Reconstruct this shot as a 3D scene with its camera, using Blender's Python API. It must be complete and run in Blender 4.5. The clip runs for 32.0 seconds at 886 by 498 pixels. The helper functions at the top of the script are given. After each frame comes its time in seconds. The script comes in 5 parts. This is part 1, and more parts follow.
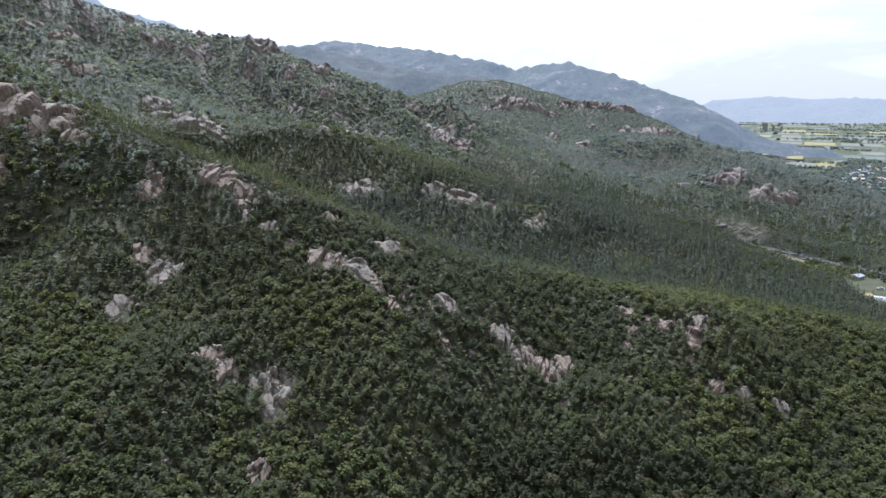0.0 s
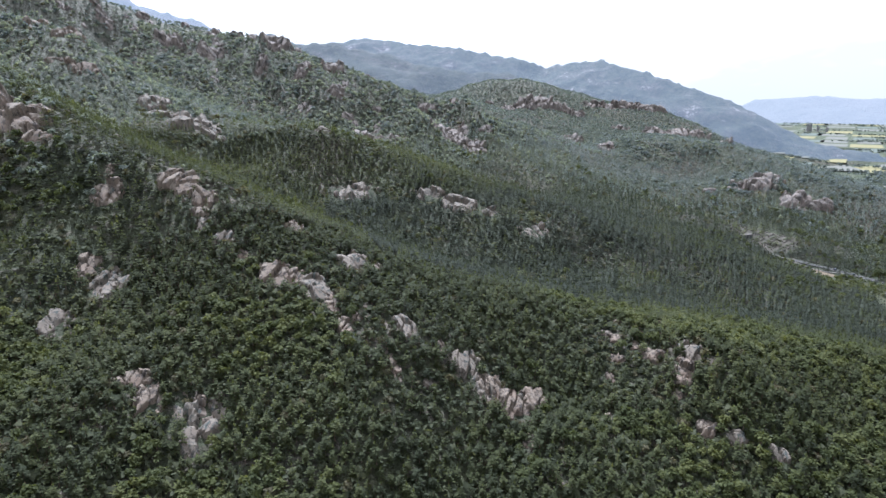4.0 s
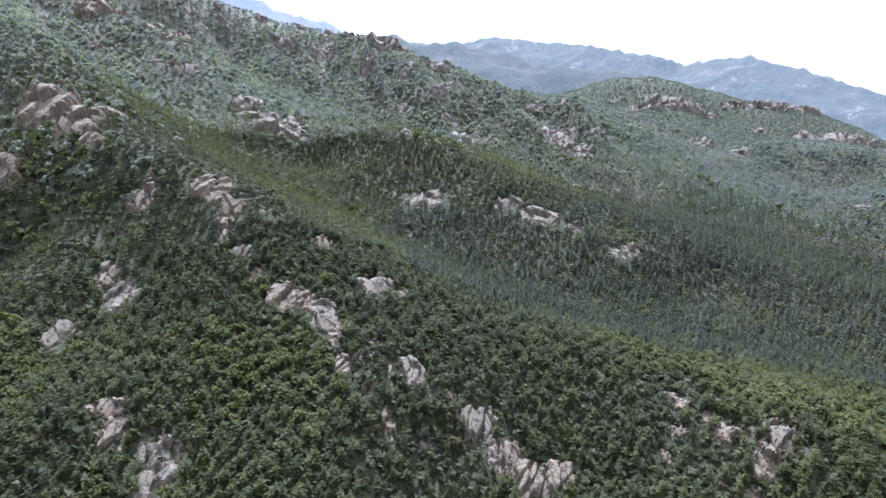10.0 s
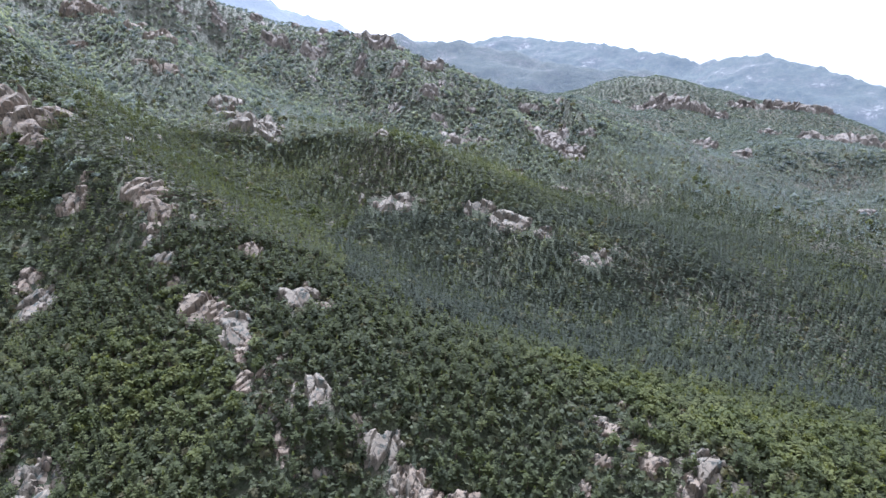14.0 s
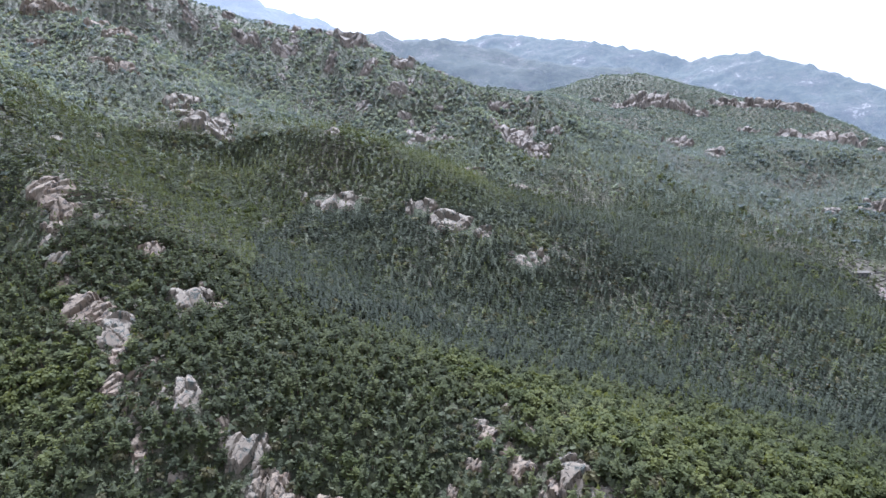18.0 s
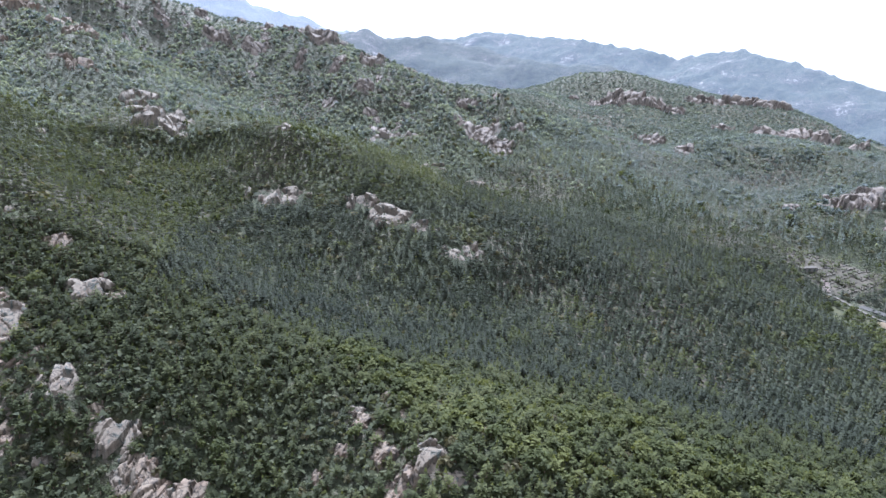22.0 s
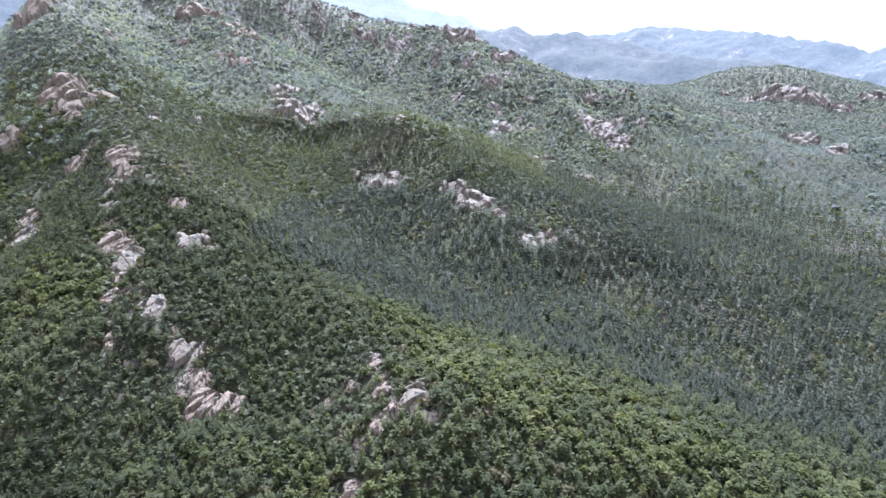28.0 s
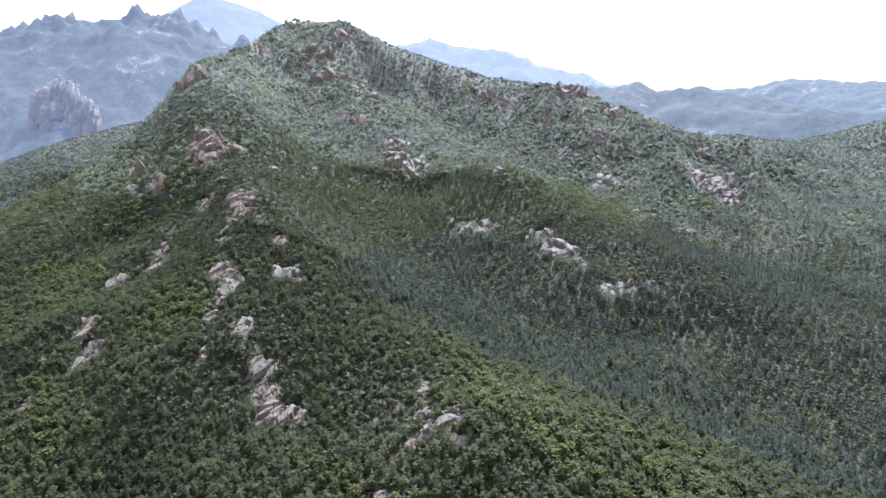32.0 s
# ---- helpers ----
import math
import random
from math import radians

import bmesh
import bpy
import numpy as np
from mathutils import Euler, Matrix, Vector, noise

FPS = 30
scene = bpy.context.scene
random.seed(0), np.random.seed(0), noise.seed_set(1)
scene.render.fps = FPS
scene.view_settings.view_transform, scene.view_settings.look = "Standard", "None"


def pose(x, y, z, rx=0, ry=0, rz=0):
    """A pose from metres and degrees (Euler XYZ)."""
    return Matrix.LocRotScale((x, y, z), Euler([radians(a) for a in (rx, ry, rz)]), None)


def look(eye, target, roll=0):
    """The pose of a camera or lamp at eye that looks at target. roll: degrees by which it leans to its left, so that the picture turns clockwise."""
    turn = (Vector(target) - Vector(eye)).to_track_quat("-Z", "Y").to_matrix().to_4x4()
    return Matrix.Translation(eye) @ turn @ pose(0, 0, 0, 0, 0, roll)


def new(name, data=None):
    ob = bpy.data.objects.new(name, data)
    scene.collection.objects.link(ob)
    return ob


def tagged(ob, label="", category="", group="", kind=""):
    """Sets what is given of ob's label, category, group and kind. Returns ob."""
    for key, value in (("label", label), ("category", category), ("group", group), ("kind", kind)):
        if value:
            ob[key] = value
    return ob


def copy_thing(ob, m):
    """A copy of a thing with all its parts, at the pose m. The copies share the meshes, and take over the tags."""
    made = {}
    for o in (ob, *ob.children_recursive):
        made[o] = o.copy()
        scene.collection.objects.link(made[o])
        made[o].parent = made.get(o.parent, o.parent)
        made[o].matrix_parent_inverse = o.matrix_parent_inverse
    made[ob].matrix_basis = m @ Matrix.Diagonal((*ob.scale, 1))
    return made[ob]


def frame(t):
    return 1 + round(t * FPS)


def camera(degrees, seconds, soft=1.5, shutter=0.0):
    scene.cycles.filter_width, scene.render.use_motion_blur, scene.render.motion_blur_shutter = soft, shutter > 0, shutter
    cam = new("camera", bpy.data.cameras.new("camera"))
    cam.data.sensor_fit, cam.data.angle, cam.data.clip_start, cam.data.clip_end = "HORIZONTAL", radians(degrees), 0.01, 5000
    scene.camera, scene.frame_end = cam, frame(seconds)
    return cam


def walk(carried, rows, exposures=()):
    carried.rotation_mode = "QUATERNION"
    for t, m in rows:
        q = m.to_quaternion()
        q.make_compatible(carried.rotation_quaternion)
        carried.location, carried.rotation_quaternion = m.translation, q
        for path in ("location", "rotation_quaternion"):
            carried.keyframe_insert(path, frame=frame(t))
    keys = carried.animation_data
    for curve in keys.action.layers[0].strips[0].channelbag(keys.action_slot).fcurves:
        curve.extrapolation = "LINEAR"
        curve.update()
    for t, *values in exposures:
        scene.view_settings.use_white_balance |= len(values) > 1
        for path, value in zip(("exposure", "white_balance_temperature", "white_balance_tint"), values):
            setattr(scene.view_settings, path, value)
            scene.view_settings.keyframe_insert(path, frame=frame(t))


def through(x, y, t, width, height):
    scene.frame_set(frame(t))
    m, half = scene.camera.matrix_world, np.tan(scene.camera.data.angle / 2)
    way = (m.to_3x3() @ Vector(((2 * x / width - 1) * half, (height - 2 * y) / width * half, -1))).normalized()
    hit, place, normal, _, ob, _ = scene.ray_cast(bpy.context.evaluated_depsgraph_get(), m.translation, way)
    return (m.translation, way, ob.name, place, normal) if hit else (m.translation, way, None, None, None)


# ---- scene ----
PATH = [
    (0.0, pose(-34.34, -27.37, 148.37, 76.64, 0.20, -5.02)),
    (0.5, pose(-30.34, -24.60, 148.83, 76.59, 0.15, -4.98)),
    (1.0, pose(-26.17, -21.78, 149.24, 76.54, 0.12, -4.90)),
    (1.5, pose(-22.16, -18.84, 149.58, 76.51, 0.09, -4.86)),
    (2.0, pose(-18.12, -15.82, 149.75, 76.49, 0.06, -4.79)),
    (2.5, pose(-14.14, -12.70, 149.82, 76.48, 0.03, -4.75)),
    (4.5, pose(0.00, 0.00, 150.00, 76.47, -0.04, -0.00)),
    (5.0, pose(3.34, 3.42, 150.20, 76.46, -0.07, 1.74)),
    (5.5, pose(6.43, 7.02, 150.41, 76.44, -0.09, 3.45)),
    (6.0, pose(9.35, 10.45, 150.57, 76.42, -0.12, 5.14)),
    (6.5, pose(12.21, 13.96, 150.65, 76.42, -0.14, 6.72)),
    (7.0, pose(15.15, 17.71, 150.75, 76.41, -0.09, 7.42)),
    (7.5, pose(18.07, 21.40, 150.86, 76.41, -0.07, 8.02)),
    (8.0, pose(20.94, 25.10, 150.99, 76.39, -0.06, 8.59)),
    (8.5, pose(23.73, 28.90, 151.11, 76.40, -0.10, 9.11)),
    (9.0, pose(26.59, 32.60, 151.24, 76.39, -0.07, 9.58)),
    (9.5, pose(29.58, 36.17, 151.36, 76.38, -0.05, 10.00)),
    (10.0, pose(32.88, 39.57, 151.51, 76.39, -0.03, 10.42)),
    (10.5, pose(36.12, 42.84, 151.74, 76.37, -0.01, 10.80)),
    (11.0, pose(39.64, 46.01, 151.84, 76.36, 0.02, 11.18)),
    (11.5, pose(43.24, 49.06, 151.85, 76.36, 0.05, 11.50)),
    (12.0, pose(46.97, 51.83, 151.92, 76.36, 0.05, 11.75)),
    (12.5, pose(50.80, 54.33, 151.93, 76.35, 0.06, 11.92)),
    (13.0, pose(54.87, 56.61, 151.88, 76.33, 0.06, 12.05)),
    (13.5, pose(59.17, 58.63, 151.85, 76.32, 0.05, 12.18)),
    (14.0, pose(63.46, 60.73, 151.84, 76.31, -0.00, 12.26)),
    (14.5, pose(68.14, 62.38, 151.77, 76.31, 0.02, 12.32)),
    (16.5, pose(86.50, 68.50, 151.77, 76.23, -0.02, 12.38)),
    (17.0, pose(91.21, 69.85, 151.71, 76.21, -0.01, 12.39)),
    (17.5, pose(96.08, 71.27, 151.54, 76.20, 0.02, 12.43)),
    (18.0, pose(100.86, 72.63, 151.37, 76.17, 0.05, 12.46)),
    (18.5, pose(105.65, 73.91, 151.19, 76.20, 0.04, 12.48)),
    (19.0, pose(110.37, 75.25, 151.05, 76.16, 0.06, 12.47)),
    (19.5, pose(115.17, 76.27, 150.92, 76.17, 0.07, 12.48)),
    (20.0, pose(119.99, 77.26, 150.77, 76.17, 0.06, 12.49)),
    (20.5, pose(124.99, 77.81, 150.41, 76.15, 0.09, 12.51)),
    (21.0, pose(129.87, 78.11, 150.00, 76.13, 0.06, 12.51)),
    (21.5, pose(134.80, 77.98, 149.70, 76.09, 0.05, 12.52)),
    (22.0, pose(139.74, 77.58, 149.43, 76.05, 0.03, 12.53)),
    (22.5, pose(144.57, 76.95, 149.12, 76.01, -0.01, 12.51)),
    (23.0, pose(149.38, 76.43, 148.82, 75.95, -0.06, 12.53)),
    (23.5, pose(153.88, 75.63, 148.47, 75.90, -0.09, 12.54)),
    (24.0, pose(158.48, 74.70, 148.16, 75.88, -0.08, 13.23)),
    (24.5, pose(163.08, 73.81, 147.81, 75.87, -0.11, 14.35)),
    (25.0, pose(167.47, 72.89, 147.53, 75.87, -0.12, 15.82)),
    (25.5, pose(171.87, 72.20, 147.41, 75.89, -0.09, 18.02)),
    (27.5, pose(189.88, 70.02, 146.66, 75.85, -0.07, 25.59)),
    (28.0, pose(194.56, 69.57, 146.45, 75.84, -0.01, 27.34)),
    (28.5, pose(199.03, 69.35, 146.28, 75.84, -0.02, 29.10)),
    (29.0, pose(203.41, 69.13, 146.17, 75.98, 0.02, 30.86)),
    (29.5, pose(207.69, 68.95, 146.04, 76.61, 0.02, 32.52)),
    (30.0, pose(211.82, 68.80, 145.80, 77.26, 0.01, 33.90)),
    (30.5, pose(216.13, 68.80, 145.43, 78.02, -0.01, 35.29)),
    (31.0, pose(220.32, 68.99, 145.07, 78.82, 0.03, 36.61)),
    (31.5, pose(224.48, 69.13, 144.72, 79.65, 0.01, 37.88)),
    (32.0, pose(228.78, 69.31, 144.36, 80.74, 0.02, 39.10)),
]
# the camera opens up a little as it turns towards the bright ridge
EXPOSURES = [(0.0, 1.74, 5180, 14), (5.0, 1.99, 5120, 14), (9.0, 2.24, 5040, 15), (19.0, 2.25, 5040, 15), (25.0, 2.27, 5040, 16), (28.5, 2.72, 5020, 19), (30.0, 2.66, 5020, 18), (32.0, 2.30, 5040, 17)]
cam = camera(70.51, 32.0)
walk(cam, PATH, exposures=EXPOSURES)

# ---- light: bright thin overcast, soft sun ahead and to the left ----
SUN_LEFT, SUN_UP = 16.0, 60.0
world = bpy.data.worlds.new("world")
scene.world = world
world.use_nodes = True
wn, wl = world.node_tree.nodes, world.node_tree.links
wn.clear()
sky = wn.new("ShaderNodeTexSky")
sky.sky_type, sky.sun_disc = "NISHITA", False
sky.sun_elevation, sky.sun_rotation = radians(SUN_UP), radians(-SUN_LEFT)
sky.air_density, sky.dust_density, sky.ozone_density = 1.2, 3.0, 1.0
sky_dim = wn.new("ShaderNodeVectorMath")
sky_dim.operation = "SCALE"
sky_dim.inputs["Scale"].default_value = 0.10
wl.new(sky.outputs["Color"], sky_dim.inputs[0])
clouds = wn.new("ShaderNodeTexNoise")
clouds.inputs["Scale"].default_value, clouds.inputs["Detail"].default_value = 1.9, 5.0
clouds.inputs["Roughness"].default_value, clouds.inputs["Distortion"].default_value = 0.62, 0.5
spread_out = wn.new("ShaderNodeMapping")
spread_out.inputs["Scale"].default_value = (1.0, 1.0, 3.2)
aim = wn.new("ShaderNodeTexCoord")
wl.new(aim.outputs["Generated"], spread_out.inputs["Vector"])
wl.new(spread_out.outputs["Vector"], clouds.inputs["Vector"])
shade = wn.new("ShaderNodeValToRGB")
shade.color_ramp.elements[0].position, shade.color_ramp.elements[0].color = 0.40, (0.30, 0.288, 0.264, 1)
shade.color_ramp.elements[1].position, shade.color_ramp.elements[1].color = 0.70, (1.12, 1.09, 1.03, 1)
thin_cloud = shade.color_ramp.elements.new(0.52)
thin_cloud.color = (0.38, 0.365, 0.336, 1)
wl.new(clouds.outputs["Fac"], shade.inputs["Fac"])
veil = wn.new("ShaderNodeMix")
veil.data_type = "RGBA"
veil.inputs["Factor"].default_value = 0.93
wl.new(sky_dim.outputs["Vector"], veil.inputs["A"])
wl.new(shade.outputs["Color"], veil.inputs["B"])
back = wn.new("ShaderNodeBackground")
back.inputs["Strength"].default_value = 0.96
wl.new(veil.outputs["Result"], back.inputs["Color"])
wout = wn.new("ShaderNodeOutputWorld")
wl.new(back.outputs["Background"], wout.inputs["Surface"])

sun = new("sun", bpy.data.lights.new("sun", "SUN"))
sun.data.energy, sun.data.angle, sun.data.color = 3.35, radians(5), (1.0, 0.965, 0.91)
su, sl = radians(SUN_UP), radians(SUN_LEFT)
sun.matrix_world = look((-math.sin(sl) * math.cos(su) * 900, math.cos(sl) * math.cos(su) * 900, math.sin(su) * 900), (0, 0, 0))


# ---- materials ----
def material(name, rough=0.9):
    m = bpy.data.materials.new(name)
    m.use_nodes = True
    nt = m.node_tree
    b = nt.nodes["Principled BSDF"]
    b.inputs["Roughness"].default_value = rough
    b.inputs["Specular IOR Level"].default_value = 0.25
    return m, nt, b


def ramp(nt, fac, stops):
    r = nt.nodes.new("ShaderNodeValToRGB")
    els = r.color_ramp.elements
    while len(els) < len(stops):
        els.new(0.5)
    for e, (p, c) in zip(els, stops):
        e.position, e.color = p, (*c, 1)
    nt.links.new(fac, r.inputs["Fac"])
    return r.outputs["Color"]


def coords(nt, sx=1.0, sy=1.0, sz=1.0, kind="Object"):
    tc = nt.nodes.new("ShaderNodeTexCoord")
    mp = nt.nodes.new("ShaderNodeMapping")
    mp.inputs["Scale"].default_value = (sx, sy, sz)
    nt.links.new(tc.outputs[kind], mp.inputs["Vector"])
    return mp.outputs["Vector"]


def tex(nt, vec, scale, detail=4.0, rough=0.6, distort=0.0):
    n = nt.nodes.new("ShaderNodeTexNoise")
    n.inputs["Scale"].default_value, n.inputs["Detail"].default_value = scale, detail
    n.inputs["Roughness"].default_value, n.inputs["Distortion"].default_value = rough, distort
    nt.links.new(vec, n.inputs["Vector"])
    return n.outputs["Fac"]


def tex_color(nt, vec, scale):
    n = nt.nodes.new("ShaderNodeTexNoise")
    n.inputs["Scale"].default_value, n.inputs["Detail"].default_value = scale, 4.0
    nt.links.new(vec, n.inputs["Vector"])
    big = nt.nodes.new("ShaderNodeVectorMath")
    big.operation = "SCALE"
    big.inputs["Scale"].default_value = 40.0
    nt.links.new(n.outputs["Color"], big.inputs[0])
    return big.outputs["Vector"]


def cells(nt, vec, scale, feature="F1"):
    n = nt.nodes.new("ShaderNodeTexVoronoi")
    n.feature = feature
    n.inputs["Scale"].default_value = scale
    nt.links.new(vec, n.inputs["Vector"])
    return n


def mix(nt, fac, a, b, blend="MIX"):
    n = nt.nodes.new("ShaderNodeMix")
    n.data_type, n.blend_type = "RGBA", blend
    for key, v in (("Factor", fac), ("A", a), ("B", b)):
        if isinstance(v, (int, float)):
            n.inputs[key].default_value = v
        elif isinstance(v, tuple):
            n.inputs[key].default_value = (*v, 1)
        else:
            nt.links.new(v, n.inputs[key])
    return n.outputs["Result"]


def calc(nt, op, a, b=0.0, c=0.0):
    n = nt.nodes.new("ShaderNodeMath")
    n.operation = op
    for i, v in enumerate((a, b, c)):
        if isinstance(v, (int, float)):
            n.inputs[i].default_value = v
        else:
            nt.links.new(v, n.inputs[i])
    return n.outputs[0]


def bump(nt, b, height, strength, distance):
    n = nt.nodes.new("ShaderNodeBump")
    n.inputs["Strength"].default_value, n.inputs["Distance"].default_value = strength, distance
    nt.links.new(height, n.inputs["Height"])
    nt.links.new(n.outputs["Normal"], b.inputs["Normal"])


def foliage(name, dark, mid, light, patch=0.012, through=0.25, gloss=0.72, wax=0.14):
    """Leaves: one hue per plant, slow drift over the slope, small change from spray to spray; some light passes through."""
    m, nt, b = material(name, gloss)
    v = coords(nt)
    plant = nt.nodes.new("ShaderNodeAttribute")
    plant.attribute_name = "plant_hue"
    ob = nt.nodes.new("ShaderNodeObjectInfo")
    geo = nt.nodes.new("ShaderNodeNewGeometry")
    hue = calc(nt, "MULTIPLY", plant.outputs["Fac"], 0.34)
    hue = calc(nt, "ADD", hue, calc(nt, "MULTIPLY", ob.outputs["Random"], 0.10))
    hue = calc(nt, "ADD", hue, calc(nt, "MULTIPLY", tex(nt, v, patch, 4.0), 0.66))
    hue = calc(nt, "ADD", hue, calc(nt, "MULTIPLY", geo.outputs["Random Per Island"], 0.12))
    col = ramp(nt, calc(nt, "SUBTRACT", hue, 0.12), [(0.16, dark), (0.5, mid), (0.86, light)])
    tuft = tex(nt, v, 1.2, 4.0, 0.7)
    col = mix(nt, 1.0, col, ramp(nt, tuft, [(0.36, (0.70, 0.72, 0.76)), (0.52, (1.0, 1.0, 1.0)), (0.66, (1.34, 1.30, 1.22))]), "MULTIPLY")
    bump(nt, b, tuft, 0.5, 0.3)
    nt.links.new(col, b.inputs["Base Color"])
    b.inputs["Specular IOR Level"].default_value = wax
    t = nt.nodes.new("ShaderNodeBsdfTranslucent")
    nt.links.new(mix(nt, 1.0, col, (1.15, 1.12, 0.66), "MULTIPLY"), t.inputs["Color"])
    ms = nt.nodes.new("ShaderNodeMixShader")
    ms.inputs["Fac"].default_value = through
    nt.links.new(b.outputs["BSDF"], ms.inputs[1])
    nt.links.new(t.outputs["BSDF"], ms.inputs[2])
    nt.links.new(ms.outputs["Shader"], nt.nodes["Material Output"].inputs["Surface"])
    return m


def granite(name, pale, warm, dark, scale=1.0, glow=0.0):
    """Weathered granite: warm and grey patches, dark water streaks down the face, joints and grain."""
    m, nt, b = material(name, 0.88)
    v = coords(nt)
    base = mix(nt, ramp(nt, tex(nt, v, 0.16 * scale, 5.0), [(0.38, (0, 0, 0)), (0.62, (1, 1, 1))]), pale, warm)
    streak = tex(nt, coords(nt, 1.0, 1.0, 0.2), 0.6 * scale, 6.0, 0.62)
    base = mix(nt, ramp(nt, streak, [(0.52, (0, 0, 0)), (0.63, (1, 1, 1))]), base, dark)
    wob = mix(nt, 0.12, coords(nt, 1.0, 1.0, 0.55), tex_color(nt, v, 0.35))
    crack = cells(nt, wob, 0.24 * scale, "DISTANCE_TO_EDGE")
    line = ramp(nt, crack.outputs["Distance"], [(0.0, (1, 1, 1)), (0.035, (0, 0, 0))])
    base = mix(nt, calc(nt, "MULTIPLY", line, 0.75), base, (0.04, 0.036, 0.033))
    grain = tex(nt, v, 2.2, 4.0, 0.7)
    base = mix(nt, 0.5, base, ramp(nt, grain, [(0.3, (0.62, 0.6, 0.58)), (0.7, (1, 1, 1))]), "MULTIPLY")
    nt.links.new(base, b.inputs["Base Color"])
    # bluish emission that imitates haze in front of far rock
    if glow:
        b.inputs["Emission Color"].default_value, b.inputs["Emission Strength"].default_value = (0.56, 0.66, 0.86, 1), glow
    relief = calc(nt, "SUBTRACT", calc(nt, "ADD", streak, calc(nt, "MULTIPLY", grain, 0.25)), line)
    bump(nt, b, relief, 0.7, 0.35)
    return m


def plain(name, a, b_, rough=0.85, scale=1.5, depth=0.02, metal=0.0):
    """A worn surface of one colour: slow stains and fine grain."""
    m, nt, b = material(name, rough)
    v = coords(nt)
    n1, n2 = tex(nt, v, scale, 5.0), tex(nt, v, scale * 9, 3.0)
    f = calc(nt, "ADD", calc(nt, "MULTIPLY", n1, 0.7), calc(nt, "MULTIPLY", n2, 0.3))
    nt.links.new(ramp(nt, f, [(0.35, a), (0.65, b_)]), b.inputs["Base Color"])
    b.inputs["Metallic"].default_value = metal
    bump(nt, b, n2, 0.4, depth)
    return m


def hillside(name, glow=0.0, air=(0.6, 0.68, 0.78), rocky=0.5, scale=1.0, deep=1.0, upland=False):
    """Scrub, bare soil and granite on a slope; far ranges also emit a bluish glow painted in for haze."""
    m, nt, b = material(name, 0.95)
    v = coords(nt)
    big, mid_, fine = tex(nt, v, 0.008 * scale, 6.0, 0.62), tex(nt, v, 0.05 * scale, 6.0, 0.68), tex(nt, v, 0.28 * scale, 5.0, 0.7)
    green = ramp(nt, mid_, [(0.34, (0.020, 0.024, 0.013)), (0.52, (0.036, 0.040, 0.020)), (0.70, (0.060, 0.060, 0.030))])
    soil = ramp(nt, fine, [(0.35, (0.045, 0.038, 0.027)), (0.65, (0.095, 0.080, 0.060))])
    col = mix(nt, ramp(nt, calc(nt, "ADD", calc(nt, "MULTIPLY", fine, 0.5), calc(nt, "MULTIPLY", big, 0.5)), [(0.50, (0, 0, 0)), (0.60, (1, 1, 1))]), green, soil)
    # rock is duller on glowing ranges, muting contrast as haze would
    bare = 0.8 if glow else 1.0
    rock = ramp(nt, fine, [(0.3, (0.14 * bare, 0.125 * bare, 0.107 * bare)), (0.7, (0.30 * bare, 0.27 * bare, 0.24 * bare))])
    where = calc(nt, "ADD", calc(nt, "MULTIPLY", big, 0.45), calc(nt, "ADD", calc(nt, "MULTIPLY", mid_, 0.35), calc(nt, "MULTIPLY", fine, 0.2)))
    edge = 0.60 - 0.05 * rocky
    col = mix(nt, ramp(nt, where, [(edge, (0, 0, 0)), (edge + 0.03, (1, 1, 1))]), col, rock)
    if upland:
        parts = nt.nodes.new("ShaderNodeSeparateXYZ")
        nt.links.new(coords(nt), parts.inputs["Vector"])
        height = calc(nt, "ADD", calc(nt, "DIVIDE", parts.outputs["Z"], 300.0), calc(nt, "MULTIPLY", mid_, 0.25))
        stony = ramp(nt, fine, [(0.35, (0.075, 0.074, 0.056)), (0.65, (0.155, 0.146, 0.118))])
        col = mix(nt, ramp(nt, height, [(0.52, (0, 0, 0)), (0.85, (0.8, 0.8, 0.8))]), col, stony)
        farmed = ramp(nt, mid_, [(0.4, (0.042, 0.052, 0.027)), (0.6, (0.074, 0.079, 0.046))])
        col = mix(nt, ramp(nt, calc(nt, "DIVIDE", parts.outputs["Z"], 10.0), [(0.12, (1, 1, 1)), (0.30, (0, 0, 0))]), col, farmed)
    # darken the colour that lies under the haze glow
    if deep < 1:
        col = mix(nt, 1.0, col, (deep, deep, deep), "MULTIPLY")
    nt.links.new(col, b.inputs["Base Color"])
    bump(nt, b, calc(nt, "ADD", calc(nt, "MULTIPLY", mid_, 2.0), fine), 1.0, 3.0 / scale)
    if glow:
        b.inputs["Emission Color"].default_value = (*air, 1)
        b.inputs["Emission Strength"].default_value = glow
    return m


M_GROUND = hillside("hillside_scrub", rocky=-0.3, upland=True)
# far ranges: haze painted in as emission over darkened colours
M_RANGE_MID = hillside("range_scrub_haze_glow", 0.052, (0.56, 0.66, 0.86), 0.45, 1.6, 0.7)
M_RANGE_FAR = hillside("far_range_scrub_haze_glow", 0.070, (0.56, 0.68, 0.88), 0.5, 1.6, 0.7)
M_RANGE_LEFT = hillside("mountain_scrub_haze_glow", 0.066, (0.56, 0.65, 0.82), 0.5, 1.1, 0.6)
M_PEAK = hillside("peak_scrub_haze_glow", 0.135, (0.72, 0.79, 0.91), 0.2, 0.9, 0.45)
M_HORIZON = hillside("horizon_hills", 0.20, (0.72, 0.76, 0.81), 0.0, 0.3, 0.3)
M_PINE = foliage("pine_needles", (0.024, 0.029, 0.015), (0.052, 0.059, 0.023), (0.106, 0.110, 0.039), through=0.45)
